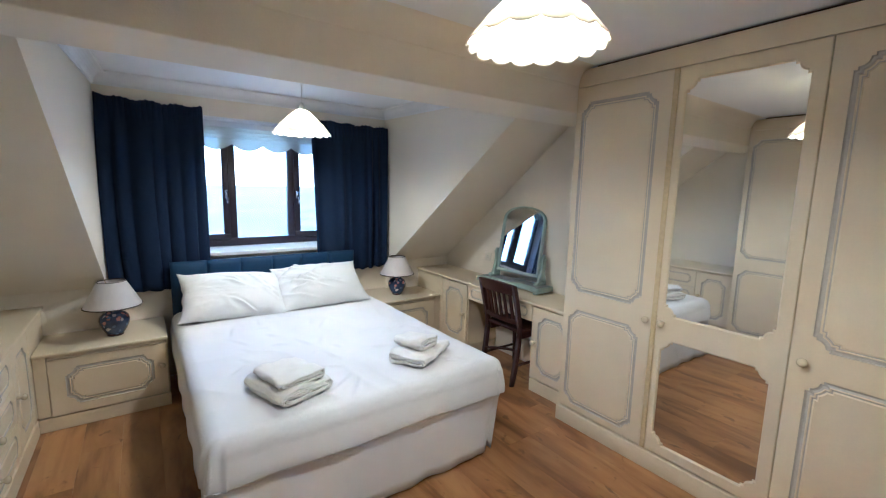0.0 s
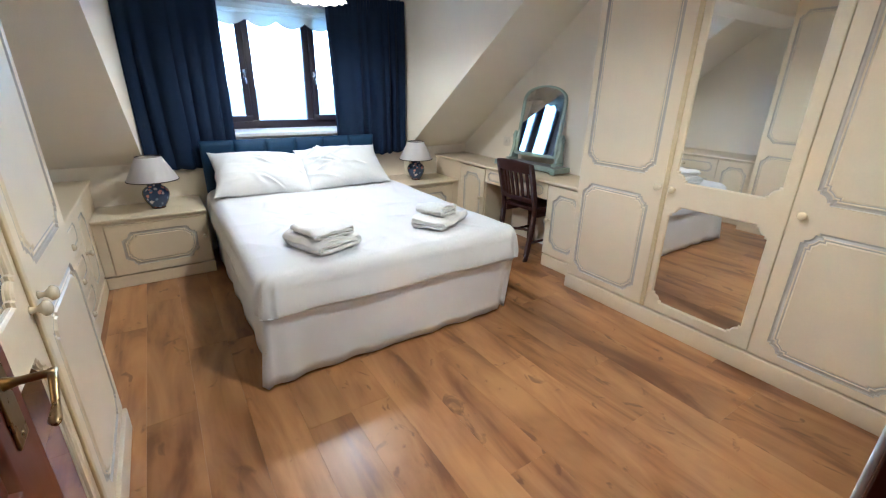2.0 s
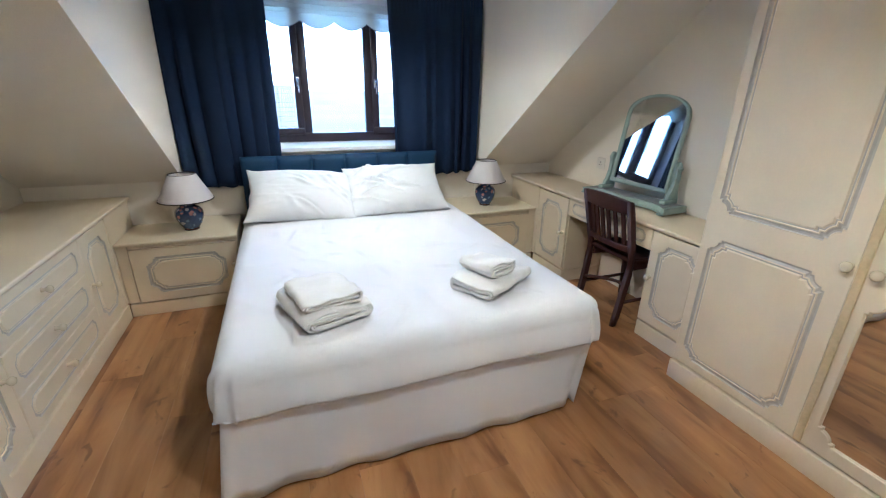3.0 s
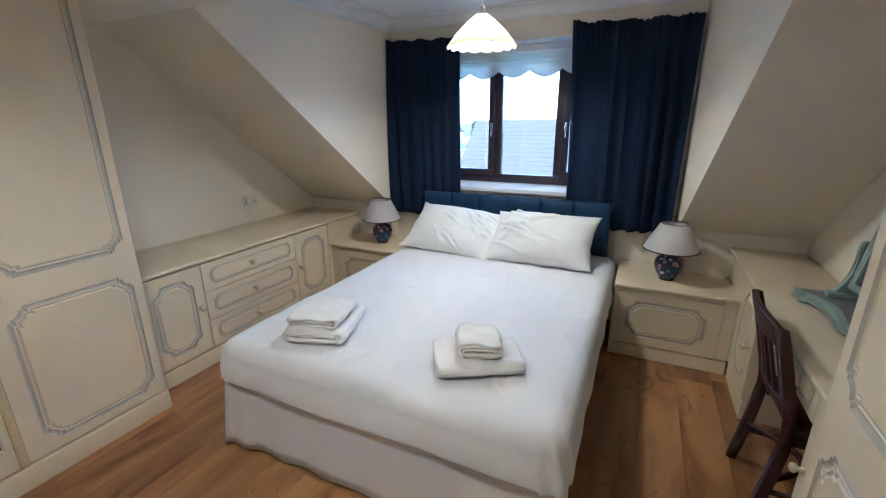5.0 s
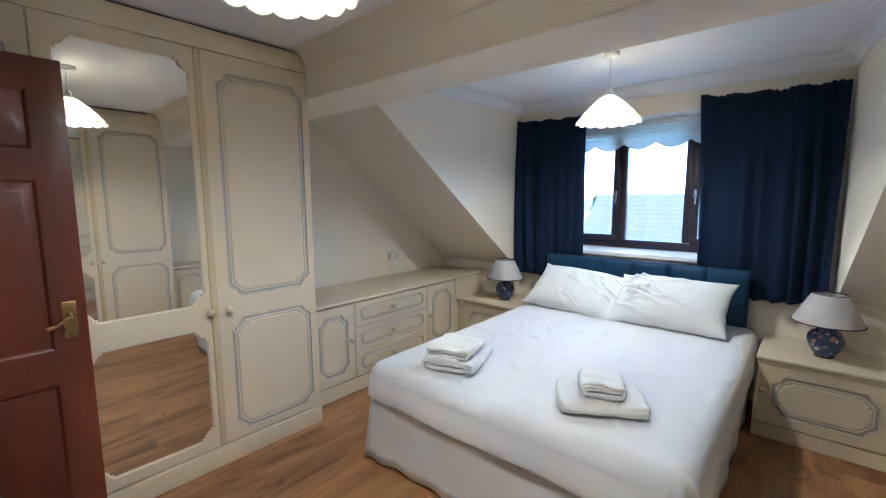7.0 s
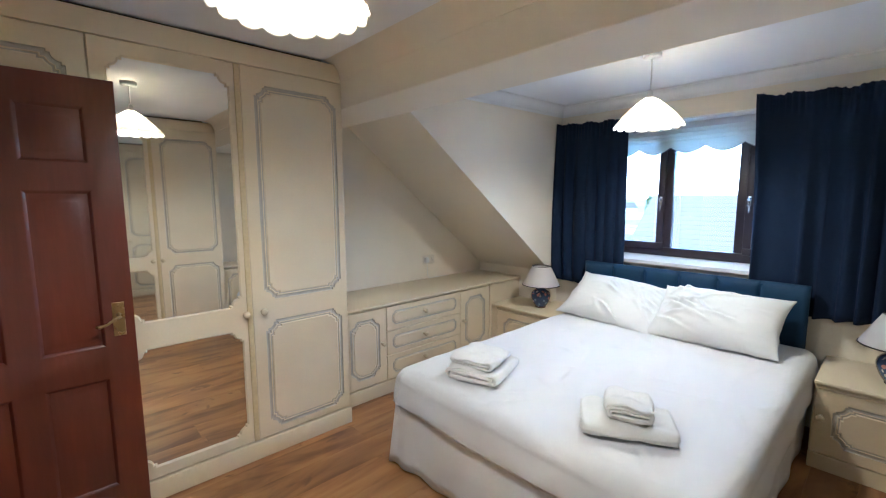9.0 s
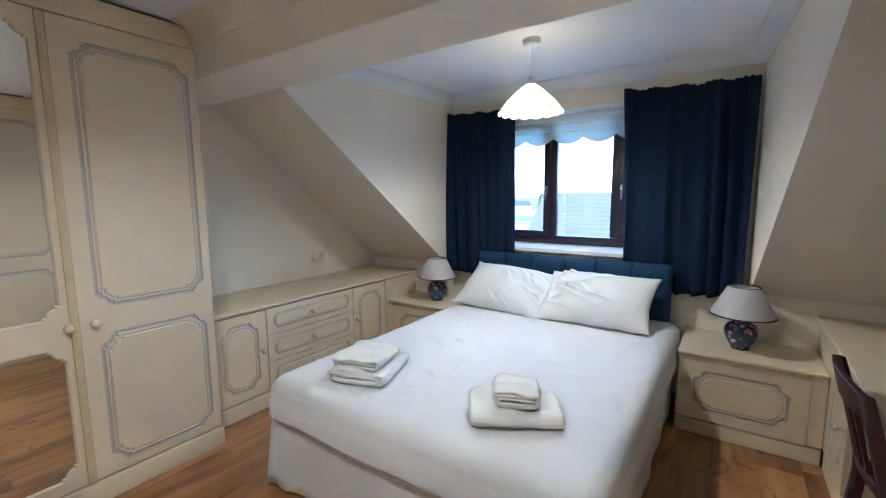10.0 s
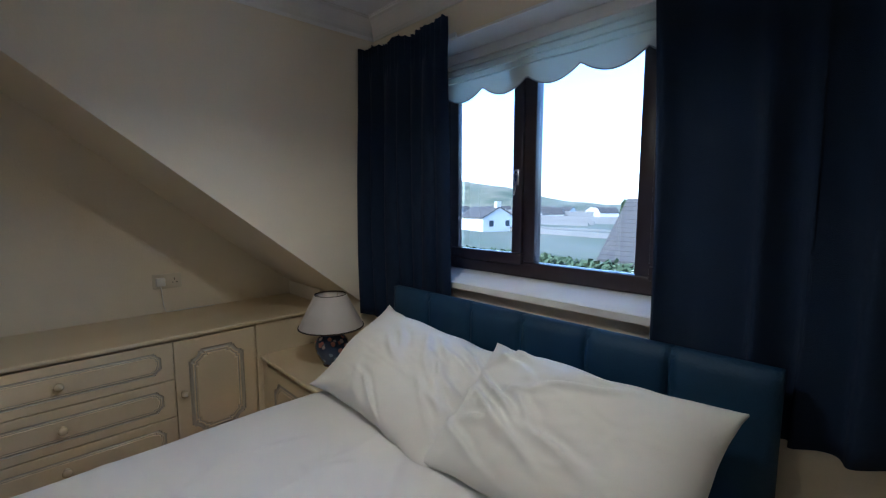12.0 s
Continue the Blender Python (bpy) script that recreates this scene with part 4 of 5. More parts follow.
def pillow(cx, cy, cz, w, h, tilt, turn, spin, seed):
    t = thing("pillow", (cx, cy, BZ), "plump white pillow in a creased cotton case, propped against the headboard", "pillow", "two pillows")
    bm = bmesh.new()
    n1, n2 = 100, 72
    off = Vector((seed * 7.3, seed * 3.1, seed))
    rnd = random.Random(seed)
    inner = 1 if seed == 1 else -1
    folds = []
    for k in range(13):
        near = rnd.random() ** 1.6
        folds.append((inner * (0.86 - 1.15 * near), rnd.uniform(-0.75, 0.8), radians(rnd.uniform(-62, -18) if seed == 1 or k % 3 else rnd.uniform(10, 40)),
                      rnd.uniform(0.16, 0.42), rnd.uniform(0.030, 0.060), rnd.uniform(0.010, 0.022) * (1 - 0.5 * near) * (1 if seed == 1 else 1.5)))
    layers = []
    for side in (1, -1):
        g = []
        for j in range(n2 + 1):
            row = []
            for i in range(n1 + 1):
                u, v = i / n1 * 2 - 1, j / n2 * 2 - 1
                pin = 1 - 0.13 * (1 - abs(u) ** 2.4) * abs(v) ** 5
                pin2 = 1 - 0.085 * (1 - abs(v) ** 2.4) * abs(u) ** 5
                x, y = u * w / 2 * pin2 + 0.008 * noise.noise(Vector((v * 3.5, seed, u))) * abs(u) ** 4, v * h / 2 * pin + 0.012 * noise.noise(Vector((u * 3.5, seed + 4, v))) * abs(v) ** 4
                body = max(0.0, (1 - abs(u) ** 2.4) * (1 - abs(v) ** 2.4)) ** 0.72
                q = Vector((u * 2.0, v * 2.0, 0.4 * side)) + off
                wr = 0.008 * noise.noise(q)
                for k, (fa, fb, po) in enumerate(((2.2, 3.0, 9), (4.2, 5.4, 8), (6.5, 9.0, 7))):
                    rg = (1 - abs(noise.noise(Vector((u * fa * 0.55 + v * fb * 0.5, v * fb * 0.8 - u * fa * 0.35, side + k)) + off))) ** po
                    wr += (0.0016 - 0.0004 * k) * rg
                wr -= 0.022 * math.exp(-((u - inner) / 0.30) ** 2 - (v / 0.55) ** 2) * body
                for fu, fv, fa, fl, fw, fh in folds:
                    bend = 0.10 * noise.noise(Vector((u * 2.2, v * 2.2, fu * 5)))
                    along = (u - fu) * math.cos(fa) + (v - fv) * math.sin(fa)
                    across = (v - fv) * math.cos(fa) - (u - fu) * math.sin(fa) + bend
                    if abs(along) < 1.0 and abs(across) < 0.35:
                        wr += fh * math.exp(-(along / fl) ** 2) * (math.exp(-(across / fw) ** 2) - 0.7 * math.exp(-((across - 1.7 * fw) / (1.2 * fw)) ** 2))
                z = side * (0.004 + 0.118 * body) + (1.25 * wr * (0.25 + body) if side > 0 else 0)
                row.append((x, y, z))
            g.append(row)
        layers.append(g)
    m = pose(cx, cy, cz, tilt, 0, turn) @ pose(0, 0, 0, 0, 0, spin)
    vs = [[[bm.verts.new(m @ Vector(p)) for p in row] for row in g] for g in layers]
    for g in vs:
        for a, b in zip(g, g[1:]):
            for i in range(n1):
                bm.faces.new((a[i], a[i + 1], b[i + 1], b[i]))
    def rim(g):
        return g[0] + [r2[-1] for r2 in g[1:]] + g[-1][-2::-1] + [r2[0] for r2 in g[-2:0:-1]]
    ra, rb = rim(vs[0]), rim(vs[1])
    for k in range(len(ra)):
        bm.faces.new((ra[k], ra[(k + 1) % len(ra)], rb[(k + 1) % len(ra)], rb[k]))
    part("pillowcase", bm, M_PILLOW, t, "", True)


pillow(0.892, 3.870, 0.712, 0.74, 0.475, 35, 3, -6, 1)
pillow(1.562, 3.862, 0.722, 0.74, 0.475, 36, -3, 2, 2)


def folded(across, along, height, turns, m, seed):
    """A towel folded over on itself: a flattened spiral drawn out along local y, its ends showing the layers."""
    bm = bmesh.new()
    n, k = 30, int(34 * turns)
    rings = []
    for a in range(n + 1):
        v = a / n
        y = -along / 2 + along * v
        soft = 1 - 0.22 * (abs(2 * v - 1) ** 5)
        ring = []
        for i in range(k + 1):
            f = i / k
            th = 2 * math.pi * turns * f
            b = height / 2 * (0.16 + 0.84 * f)
            half = across / 2 - (height / 2 - b) * 1.1
            c, sn = math.cos(th), math.sin(th)
            x = (half - b) * max(-1, min(1, 1.55 * c)) + b * c
            sn = max(-1, min(1, 1.28 * sn))
            q = Vector((x * 6, y * 6, seed + 0.3 * f))
            ring.append(bm.verts.new(m @ Vector((x * (1 - 0.05 * abs(2 * v - 1) ** 4) + 0.016 * noise.noise(q) + 0.008 * noise.noise(Vector((y * 17, seed, f * 3))),
                                                 y * (1 - 0.06 * abs(2 * x / across) ** 4) + 0.012 * noise.noise(Vector((x * 9, seed + 3, th * 0.5))),
                                                 height / 2 + b * sn * soft + (0.026 * noise.noise(Vector((x * 5, y * 5, seed + 5))) + 0.016 * noise.noise(Vector((x * 12, y * 12, seed + 8)))) * (0.3 + 0.7 * sn) * f + 0.0025 * noise.noise(Vector((x * 38, y * 38, seed)))))))
        rings.append(ring)
    for a, b in zip(rings, rings[1:]):
        for i in range(k):
            bm.faces.new((a[i], a[i + 1], b[i + 1], b[i]))
    return bm


def towel(name, x, y, z, turn, size, turns, seed, label):
    ob = part(name, folded(*size, turns, pose(x, y, z, 0, 0, turn), seed), M_TOWEL, None, "", True)
    so = ob.modifiers.new("thickness", 'SOLIDIFY')
    so.thickness, so.offset = 0.009, 0
    tagged(ob, label, "towel", "folded towels")


TZ = BZ + 0.002
towel("bath_towel", 0.885, 2.405, TZ, 19, (0.285, 0.34, 0.070), 3.5, 4, "folded white terry bath towel lying on the bed")
towel("hand_towel", 0.888, 2.385, TZ + 0.070, 14, (0.250, 0.25, 0.044), 1.5, 9, "small folded white towel lying on a bath towel")
towel("bath_towel", 1.640, 2.41, TZ, 121, (0.240, 0.345, 0.060), 2.5, 14, "folded white terry bath towel lying on the bed")
towel("hand_towel", 1.635, 2.445, TZ + 0.061, 24, (0.185, 0.20, 0.052), 2.5, 21, "small rolled white towel lying on a bath towel")


# ---- lamps ----
def table_lamp(x, y, z):
    t = thing("table_lamp", (x, y, z), "unlit lamp with a blue floral china jar and cream shade", "table lamp", "pair of table lamps")
    part("foot", lathe(bmesh.new(), [(0.045, 0), (0.047, 0.004), (0.046, 0.010), (0.042, 0.012)], (x, y, z)), M_CHAIR, t, "", True)
    prof = [(0.046, 0.011), (0.052, 0.018), (0.070, 0.048), (0.083, 0.082), (0.087, 0.108), (0.082, 0.134), (0.066, 0.153), (0.050, 0.162), (0.044, 0.167), (0.046, 0.176), (0.043, 0.183)]
    jar = lathe(bmesh.new(), prof, (0, 0, 0), 40)
    ob = part("jar", jar, M_CHINA, t, "dark blue china with pink and white blossoms", True)
    ob.location = (x, y, z)
    part("neck", lathe(bmesh.new(), [(0.022, 0.181), (0.016, 0.188), (0.012, 0.20), (0.012, 0.24)], (x, y, z), 16), M_BRASS, t, "brass lamp holder", True)
    bm = bmesh.new()
    a, b = 0.205, 0.378
    rb, rt = 0.166, 0.080
    lathe(bm, [(rb, a), (rb * 0.78 + rt * 0.22, a + 0.04), (rt, b), (rt - 0.002, b), (rb * 0.78 + rt * 0.22 - 0.002, a + 0.04), (rb - 0.002, a), (rb, a)], (x, y, z), 48, closed=False)
    sh = part("shade", bm, M_LSHADE, t, "cream coolie shade with dark braid", True)
    for r, zz in ((rb + 0.001, a + 0.003), (rt + 0.001, b - 0.003)):
        bm = bmesh.new()
        lathe(bm, [(r - 0.003, zz - 0.003), (r + 0.001, zz - 0.003), (r + 0.0, zz + 0.003), (r - 0.004, zz + 0.003), (r - 0.003, zz - 0.003)], (x, y, z), 48, closed=False)
        part("braid", bm, M_TRIM, sh, "dark brown braid", True)
    bm = bmesh.new()
    for k in range(3):
        an = k * 2.094
        tube(bm, [(x, y, z + 0.232), (x + (rt - 0.003) * math.cos(an), y + (rt - 0.003) * math.sin(an), z + b - 0.006)], 0.0015, 6)
    part("spider", bm, M_BRASS, t)


table_lamp(0.158, 3.990, ZNS)
table_lamp(2.374, 3.995, ZNS)


def pendant(x, y, rim):
    t = thing("pendant_lamp", (x, y, ZC), "lit pendant lamp with a white pleated shade and a scalloped rim", "ceiling lamp", "two pendant lamps")
    part("ceiling_rose", lathe(bmesh.new(), [(0.012, -0.034), (0.045, -0.03), (0.05, -0.024), (0.05, 0)], (x, y, ZC), 28), M_WHITEPL, t, "white ceiling rose", True)
    top = rim + 0.150
    part("cable", tube(bmesh.new(), [(x, y, ZC - 0.03), (x + 0.001, y, (ZC + top) / 2), (x, y, top + 0.03)], 0.0035, 8), M_WHITEPL, t, "white flex", True)
    part("lamp_holder", lathe(bmesh.new(), [(0.010, 0.045), (0.015, 0.035), (0.018, 0.006), (0.031, 0.004), (0.031, -0.002), (0.018, -0.004), (0.018, -0.03), (0.014, -0.032)], (x, y, top), 20), M_WHITEPL, t, "white lamp holder", True)
    bm = bmesh.new()
    n, rows = 192, 26
    vs = []
    for j in range(rows + 1):
        v = j / rows
        r = 0.027 + 0.158 * v ** 0.92
        z = top - 0.150 * v ** 1.12
        row = []
        for i in range(n):
            a = 2 * math.pi * i / n
            sc = abs(math.sin(8 * a)) ** 0.8
            fine = 0.0016 * v * math.sin(48 * a)
            rr = r + 0.007 * v * v * sc + fine
            zz = z - 0.013 * v ** 5 * sc + (0.004 * math.exp(-((v - 0.62 - 0.05 * sc) / 0.03) ** 2))
            row.append(bm.verts.new((x + rr * math.cos(a), y + rr * math.sin(a), zz)))
        vs.append(row)
    for a, b in zip(vs, vs[1:]):
        for i in range(n):
            bm.faces.new((a[i], a[(i + 1) % n], b[(i + 1) % n], b[i]))
    sh = part("shade", bm, M_GLOBE, t, "white pleated shade with a scalloped rim", True)
    so = sh.modifiers.new("thickness", 'SOLIDIFY')
    so.thickness, so.offset = 0.002, 0


for lx, ly, lz in LAMPS:
    pendant(lx, ly, lz - 0.02)


# ---- chair and mirror at the dressing table ----
def slat_chair():
    t = thing("dining_chair", (2.85, 2.83, 0), "dark-stained wooden chair with a slatted back, pushed under the dressing table", "chair")
    y0, y1 = 2.665, 3.030

    def post(z):
        """The rear posts sweep back at foot and top."""
        return 2.735 - 0.055 * max(0, (0.44 - z) / 0.44) ** 1.5 - 0.105 * max(0, (z - 0.44) / 0.44) ** 1.2

    for y in (y0, y1):
        bm = bmesh.new()
        zs = [0.0 + 0.825 * k / 14 for k in range(15)]
        rings = []
        for z in zs:
            c, hw, hd = post(z), 0.0145, 0.019
            yy = y + (0.012 if y == y1 else -0.012) * (z / 0.86)
            rings.append([bm.verts.new(p) for p in ((c - hd, yy - hw, z), (c + hd, yy - hw, z), (c + hd, yy + hw, z), (c - hd, yy + hw, z))])
        for a, b in zip(rings, rings[1:]):
            for i in range(4):
                bm.faces.new((a[i], a[(i + 1) % 4], b[(i + 1) % 4], b[i]))
        bm.faces.new(rings[0][::-1])
        bm.faces.new(rings[-1])
        bmesh.ops.bevel(bm, geom=[e for e in bm.edges if abs(e.verts[0].co.z - e.verts[1].co.z) > 0.02], offset=0.006, segments=2, affect='EDGES')
        part("rear_leg", bm, M_CHAIR, t, "", True)
    for y in (y0 - 0.005, y1 + 0.005):
        bm = bmesh.new()
        tube(bm, [(3.075, y, 0.0), (3.07, y, 0.2), (3.065, y, 0.43)], [0.014, 0.018, 0.021], 10)
        part("front_leg", bm, M_CHAIR, t, "", True)

    def rail(name, za, zb, bow, thick):
        bm = bmesh.new()
        n = 14
        g = []
        for k in range(n + 1):
            u = k / n
            yy = y0 - 0.02 + (y1 - y0 + 0.04) * u
            b = bow * (1 - (2 * u - 1) ** 2)
            crest = 0.016 * (1 - (2 * u - 1) ** 2) if name == "crest_rail" else 0
            g.append([bm.verts.new(p) for p in ((post(za) - thick - b, yy, za), (post(za) + thick - b, yy, za), (post(zb) + thick - b, yy, zb + crest), (post(zb) - thick - b, yy, zb + crest))])
        for a, b in zip(g, g[1:]):
            for i in range(4):
                bm.faces.new((a[i], a[(i + 1) % 4], b[(i + 1) % 4], b[i]))
        bm.faces.new(g[0][::-1])
        bm.faces.new(g[-1])
        bmesh.ops.bevel(bm, geom=bm.edges[:], offset=0.003, segments=1, affect='EDGES')
        part(name, bm, M_CHAIR, t, "", "auto")

    rail("crest_rail", 0.745, 0.828, 0.030, 0.011)
    rail("lower_rail", 0.500, 0.540, 0.026, 0.010)
    for k in range(6):
        u = (k + 0.5) / 6
        yy = y0 + 0.02 + (y1 - y0 - 0.04) * u
        b = 0.028 * (1 - (2 * u - 1) ** 2)
        bm = bmesh.new()
        g = []
        for j in range(9):
            z = 0.535 + 0.215 * j / 8
            c = post(z) - b
            g.append([bm.verts.new(p) for p in ((c - 0.006, yy - 0.013, z), (c + 0.006, yy - 0.013, z), (c + 0.006, yy + 0.013, z), (c - 0.006, yy + 0.013, z))])
        for a, c in zip(g, g[1:]):
            for i in range(4):
                bm.faces.new((a[i], a[(i + 1) % 4], c[(i + 1) % 4], c[i]))
        part("slat", bm, M_CHAIR, t)
    bm = prism(bmesh.new(), [(2.735, y0 - 0.01), (3.09, y0 - 0.04), (3.105, y0 + 0.02), (3.105, y1 - 0.02), (3.09, y1 + 0.04), (2.735, y1 + 0.01)], "z", 0.425, 0.455)
    bmesh.ops.bevel(bm, geom=bm.edges[:], offset=0.008, segments=2, affect='EDGES')
    part("seat", bm, M_CHAIR, t, "dark wooden seat", "auto")
    part("apron", boxed(2.75, 3.06, y0 + 0.01, y0 + 0.025, 0.37, 0.425), M_CHAIR, t)
    part("apron", boxed(2.75, 3.06, y1 - 0.025, y1 - 0.01, 0.37, 0.425), M_CHAIR, t)
    bm = bmesh.new()
    arc = [(2.705 + 0.16 * math.sin(math.pi * k / 12), y0 + (y1 - y0) * k / 12, 0.20) for k in range(13)]
    tube(bm, arc, 0.012, 8)
    part("stretcher", bm, M_CHAIR, t, "bowed stretcher", True)
    for y in (y0, y1):
        part("stretcher", tube(bmesh.new(), [(2.715, y, 0.16), (3.07, y, 0.16)], 0.011, 8), M_CHAIR, t, "", True)


slat_chair()


def toilet_mirror():
    t = thing("dressing_mirror", (3.0, 3.07, ZDESK), "swing dressing mirror in worn sage green paint with an arched frame", "mirror")
    t.rotation_euler = (0, 0, radians(5))
    z = ZDESK
    cy, hw = 3.005, 0.345

    def serp(v):
        """The tray's serpentine front."""
        a = abs(v)
        return 2.903 + 0.030 * math.sin(math.pi * a * 1.15) - 0.015 * (a > 0.86)

    front = [(serp(v), cy + v * hw) for v in [(-1 + 2 * k / 40) for k in range(41)]]
    out = front + [(XE - 0.05, cy + hw), (XE - 0.05, cy - hw)]
    bm = prism(bmesh.new(), out, "z", z + 0.022, z + 0.052)
    part("tray", bm, M_SAGE, t)
    inner = [(serp(v) + 0.022, cy + v * (hw - 0.025)) for v in [(-1 + 2 * k / 40) for k in range(41)]]
    part("tray_top", prism(bmesh.new(), inner + [(XE - 0.07, cy + hw - 0.025), (XE - 0.07, cy - hw + 0.025)], "z", z + 0.0521, z + 0.055), M_TRAY, t, "greyed worn tray top")
    lip = [(x - 0.008, y) for x, y in front] + [(XE - 0.051, cy + hw + 0.006), (XE - 0.051, cy - hw - 0.006)]
    part("moulding", prism(bmesh.new(), lip, "z", z + 0.014, z + 0.023), M_SAGE, t)
    for sy in (-1, 1):
        for x in (2.905, 3.045):
            part("bun_foot", lathe(bmesh.new(), [(0.016, 0), (0.024, 0.004), (0.026, 0.009), (0.020, 0.0145)], (x, cy + sy * (hw - 0.04), z), 20), M_SAGE, t, "", True)
    # scrolled standards
    for sy in (-1, 1):
        y = cy + sy * 0.258
        bm = bmesh.new()
        pts = [(x + 0.058, h) for x, h in [(2.935, z + 0.055), (3.025, z + 0.055), (3.028, z + 0.085), (3.008, z + 0.115), (3.002, z + 0.16), (3.010, z + 0.21), (3.016, z + 0.26), (3.008, z + 0.30), (2.990, z + 0.315),
               (2.972, z + 0.30), (2.966, z + 0.27), (2.974, z + 0.22), (2.968, z + 0.17), (2.950, z + 0.13), (2.930, z + 0.10), (2.922, z + 0.075)]]
        prism(bm, pts, "y", y - 0.014, y + 0.014)
        bmesh.ops.bevel(bm, geom=bm.edges[:], offset=0.004, segments=2, affect='EDGES')
        st = part("standard", bm, M_SAGE, t, "scrolled sage green upright", "auto")
        k = lathe(bmesh.new(), [(0.010, 0), (0.014, 0.006), (0.012, 0.014), (0.005, 0.018)], (0, 0, 0), 14)
        k.transform(Matrix.Translation((3.048, y + sy * 0.014, z + 0.272)) @ Matrix.Rotation(radians(-90 * sy), 4, 'X'))
        part("thumb_screw", k, M_SAGE, st, "", True)
        part("scroll_block", boxed(2.955, 3.078, y - 0.022, y + 0.022, z + 0.053, z + 0.082, 0.008), M_SAGE, st, "", "auto")
    # arched frame, tilted back about the screws
    tilt = Matrix.Translation((3.046, cy, z + 0.272)) @ Matrix.Rotation(radians(9), 4, 'Y')
    w, h0, h1 = 0.236, -0.165, 0.30

    def arch(d):
        pts = [(-w + d, h0 + d), (w - d, h0 + d)]
        n = 22
        for k in range(n + 1):
            a = math.pi * k / n
            pts.append(((w - d) * math.cos(a), h1 + (0.135 - d * 0.55) * (max(0, math.sin(a)) ** 0.8)))
        return pts
    bm = bmesh.new()
    prof = ((0, 0.012), (0, -0.006), (0.006, -0.012), (0.016, -0.012), (0.022, -0.007), (0.028, -0.005), (0.029, 0.004))
    rings = [[bm.verts.new((dx, y, zz)) for y, zz in arch(d)] for d, dx in prof]
    k = len(rings[0])
    for a, b in zip(rings, rings[1:]):
        for i in range(k):
            bm.faces.new((a[i], a[(i + 1) % k], b[(i + 1) % k], b[i]))
    bm.faces.new(rings[0])
    bm.transform(tilt)
    fr = part("mirror_frame", bm, M_SAGE, t, "arched sage green frame", "auto")
    bm = bmesh.new()
    bm.faces.new([bm.verts.new((0.001, y, zz)) for y, zz in arch(0.027)])
    bmesh.ops.solidify(bm, geom=bm.faces[:], thickness=0.003)
    bm.transform(tilt)
    part("mirror_glass", bm, M_MIRROR, fr, "old silvered mirror glass")


toilet_mirror()


# ---- small fittings ----
def socket(y, z, x, n, name_label, double=True):
    w = 0.073 if double else 0.043
    m = facing((x, y, z), n)
    bm = boxed(-w, w, -0.043, 0.043, 0.0, 0.009, 0.004, 2)
    bm.transform(m)
    s = part("wall_socket", bm, M_SOCKET, None, "", "auto")
    tagged(s, name_label, "socket")
    for cx in ((-0.036, 0.036) if double else (0.0,)):
        for dx, dz, a, b in ((0, 0.010, 0.0025, 0.006), (-0.011, -0.010, 0.004, 0.002), (0.011, -0.010, 0.004, 0.002)):
            g = boxed(cx + dx - a, cx + dx + a, dz - b, dz + b, 0.0088, 0.0094)
            g.transform(m)
            # dark raised tab; the shade inside the hole is its colour
            part("pin_hole", g, M_GAP_SHADE, s)
    return s


socket(3.46, 0.895, XW, (1, 0, 0), "cream double socket on the wall above the chest")
plug = part("plug", boxed(XW + 0.009, XW + 0.04, 3.40, 3.445, 0.87, 0.918, 0.006), M_WHITEPL, None, "", "auto")
tagged(plug, "white plug in the wall socket with a thin lead", "plug")
part("lead", tube(bmesh.new(), [(XW + 0.025, 3.422, 0.872), (XW + 0.027, 3.425, 0.82), (XW + 0.022, 3.43, 0.76), (XW + 0.03, 3.44, ZDESK + 0.004), (XW + 0.03, 3.7, ZDESK + 0.004)], 0.003, 6), M_WHITEPL, plug, "thin white lead", True)
sw = socket(3.50, 0.90, XE, (-1, 0, 0), "cream single socket on the wall above the dressing table", False)


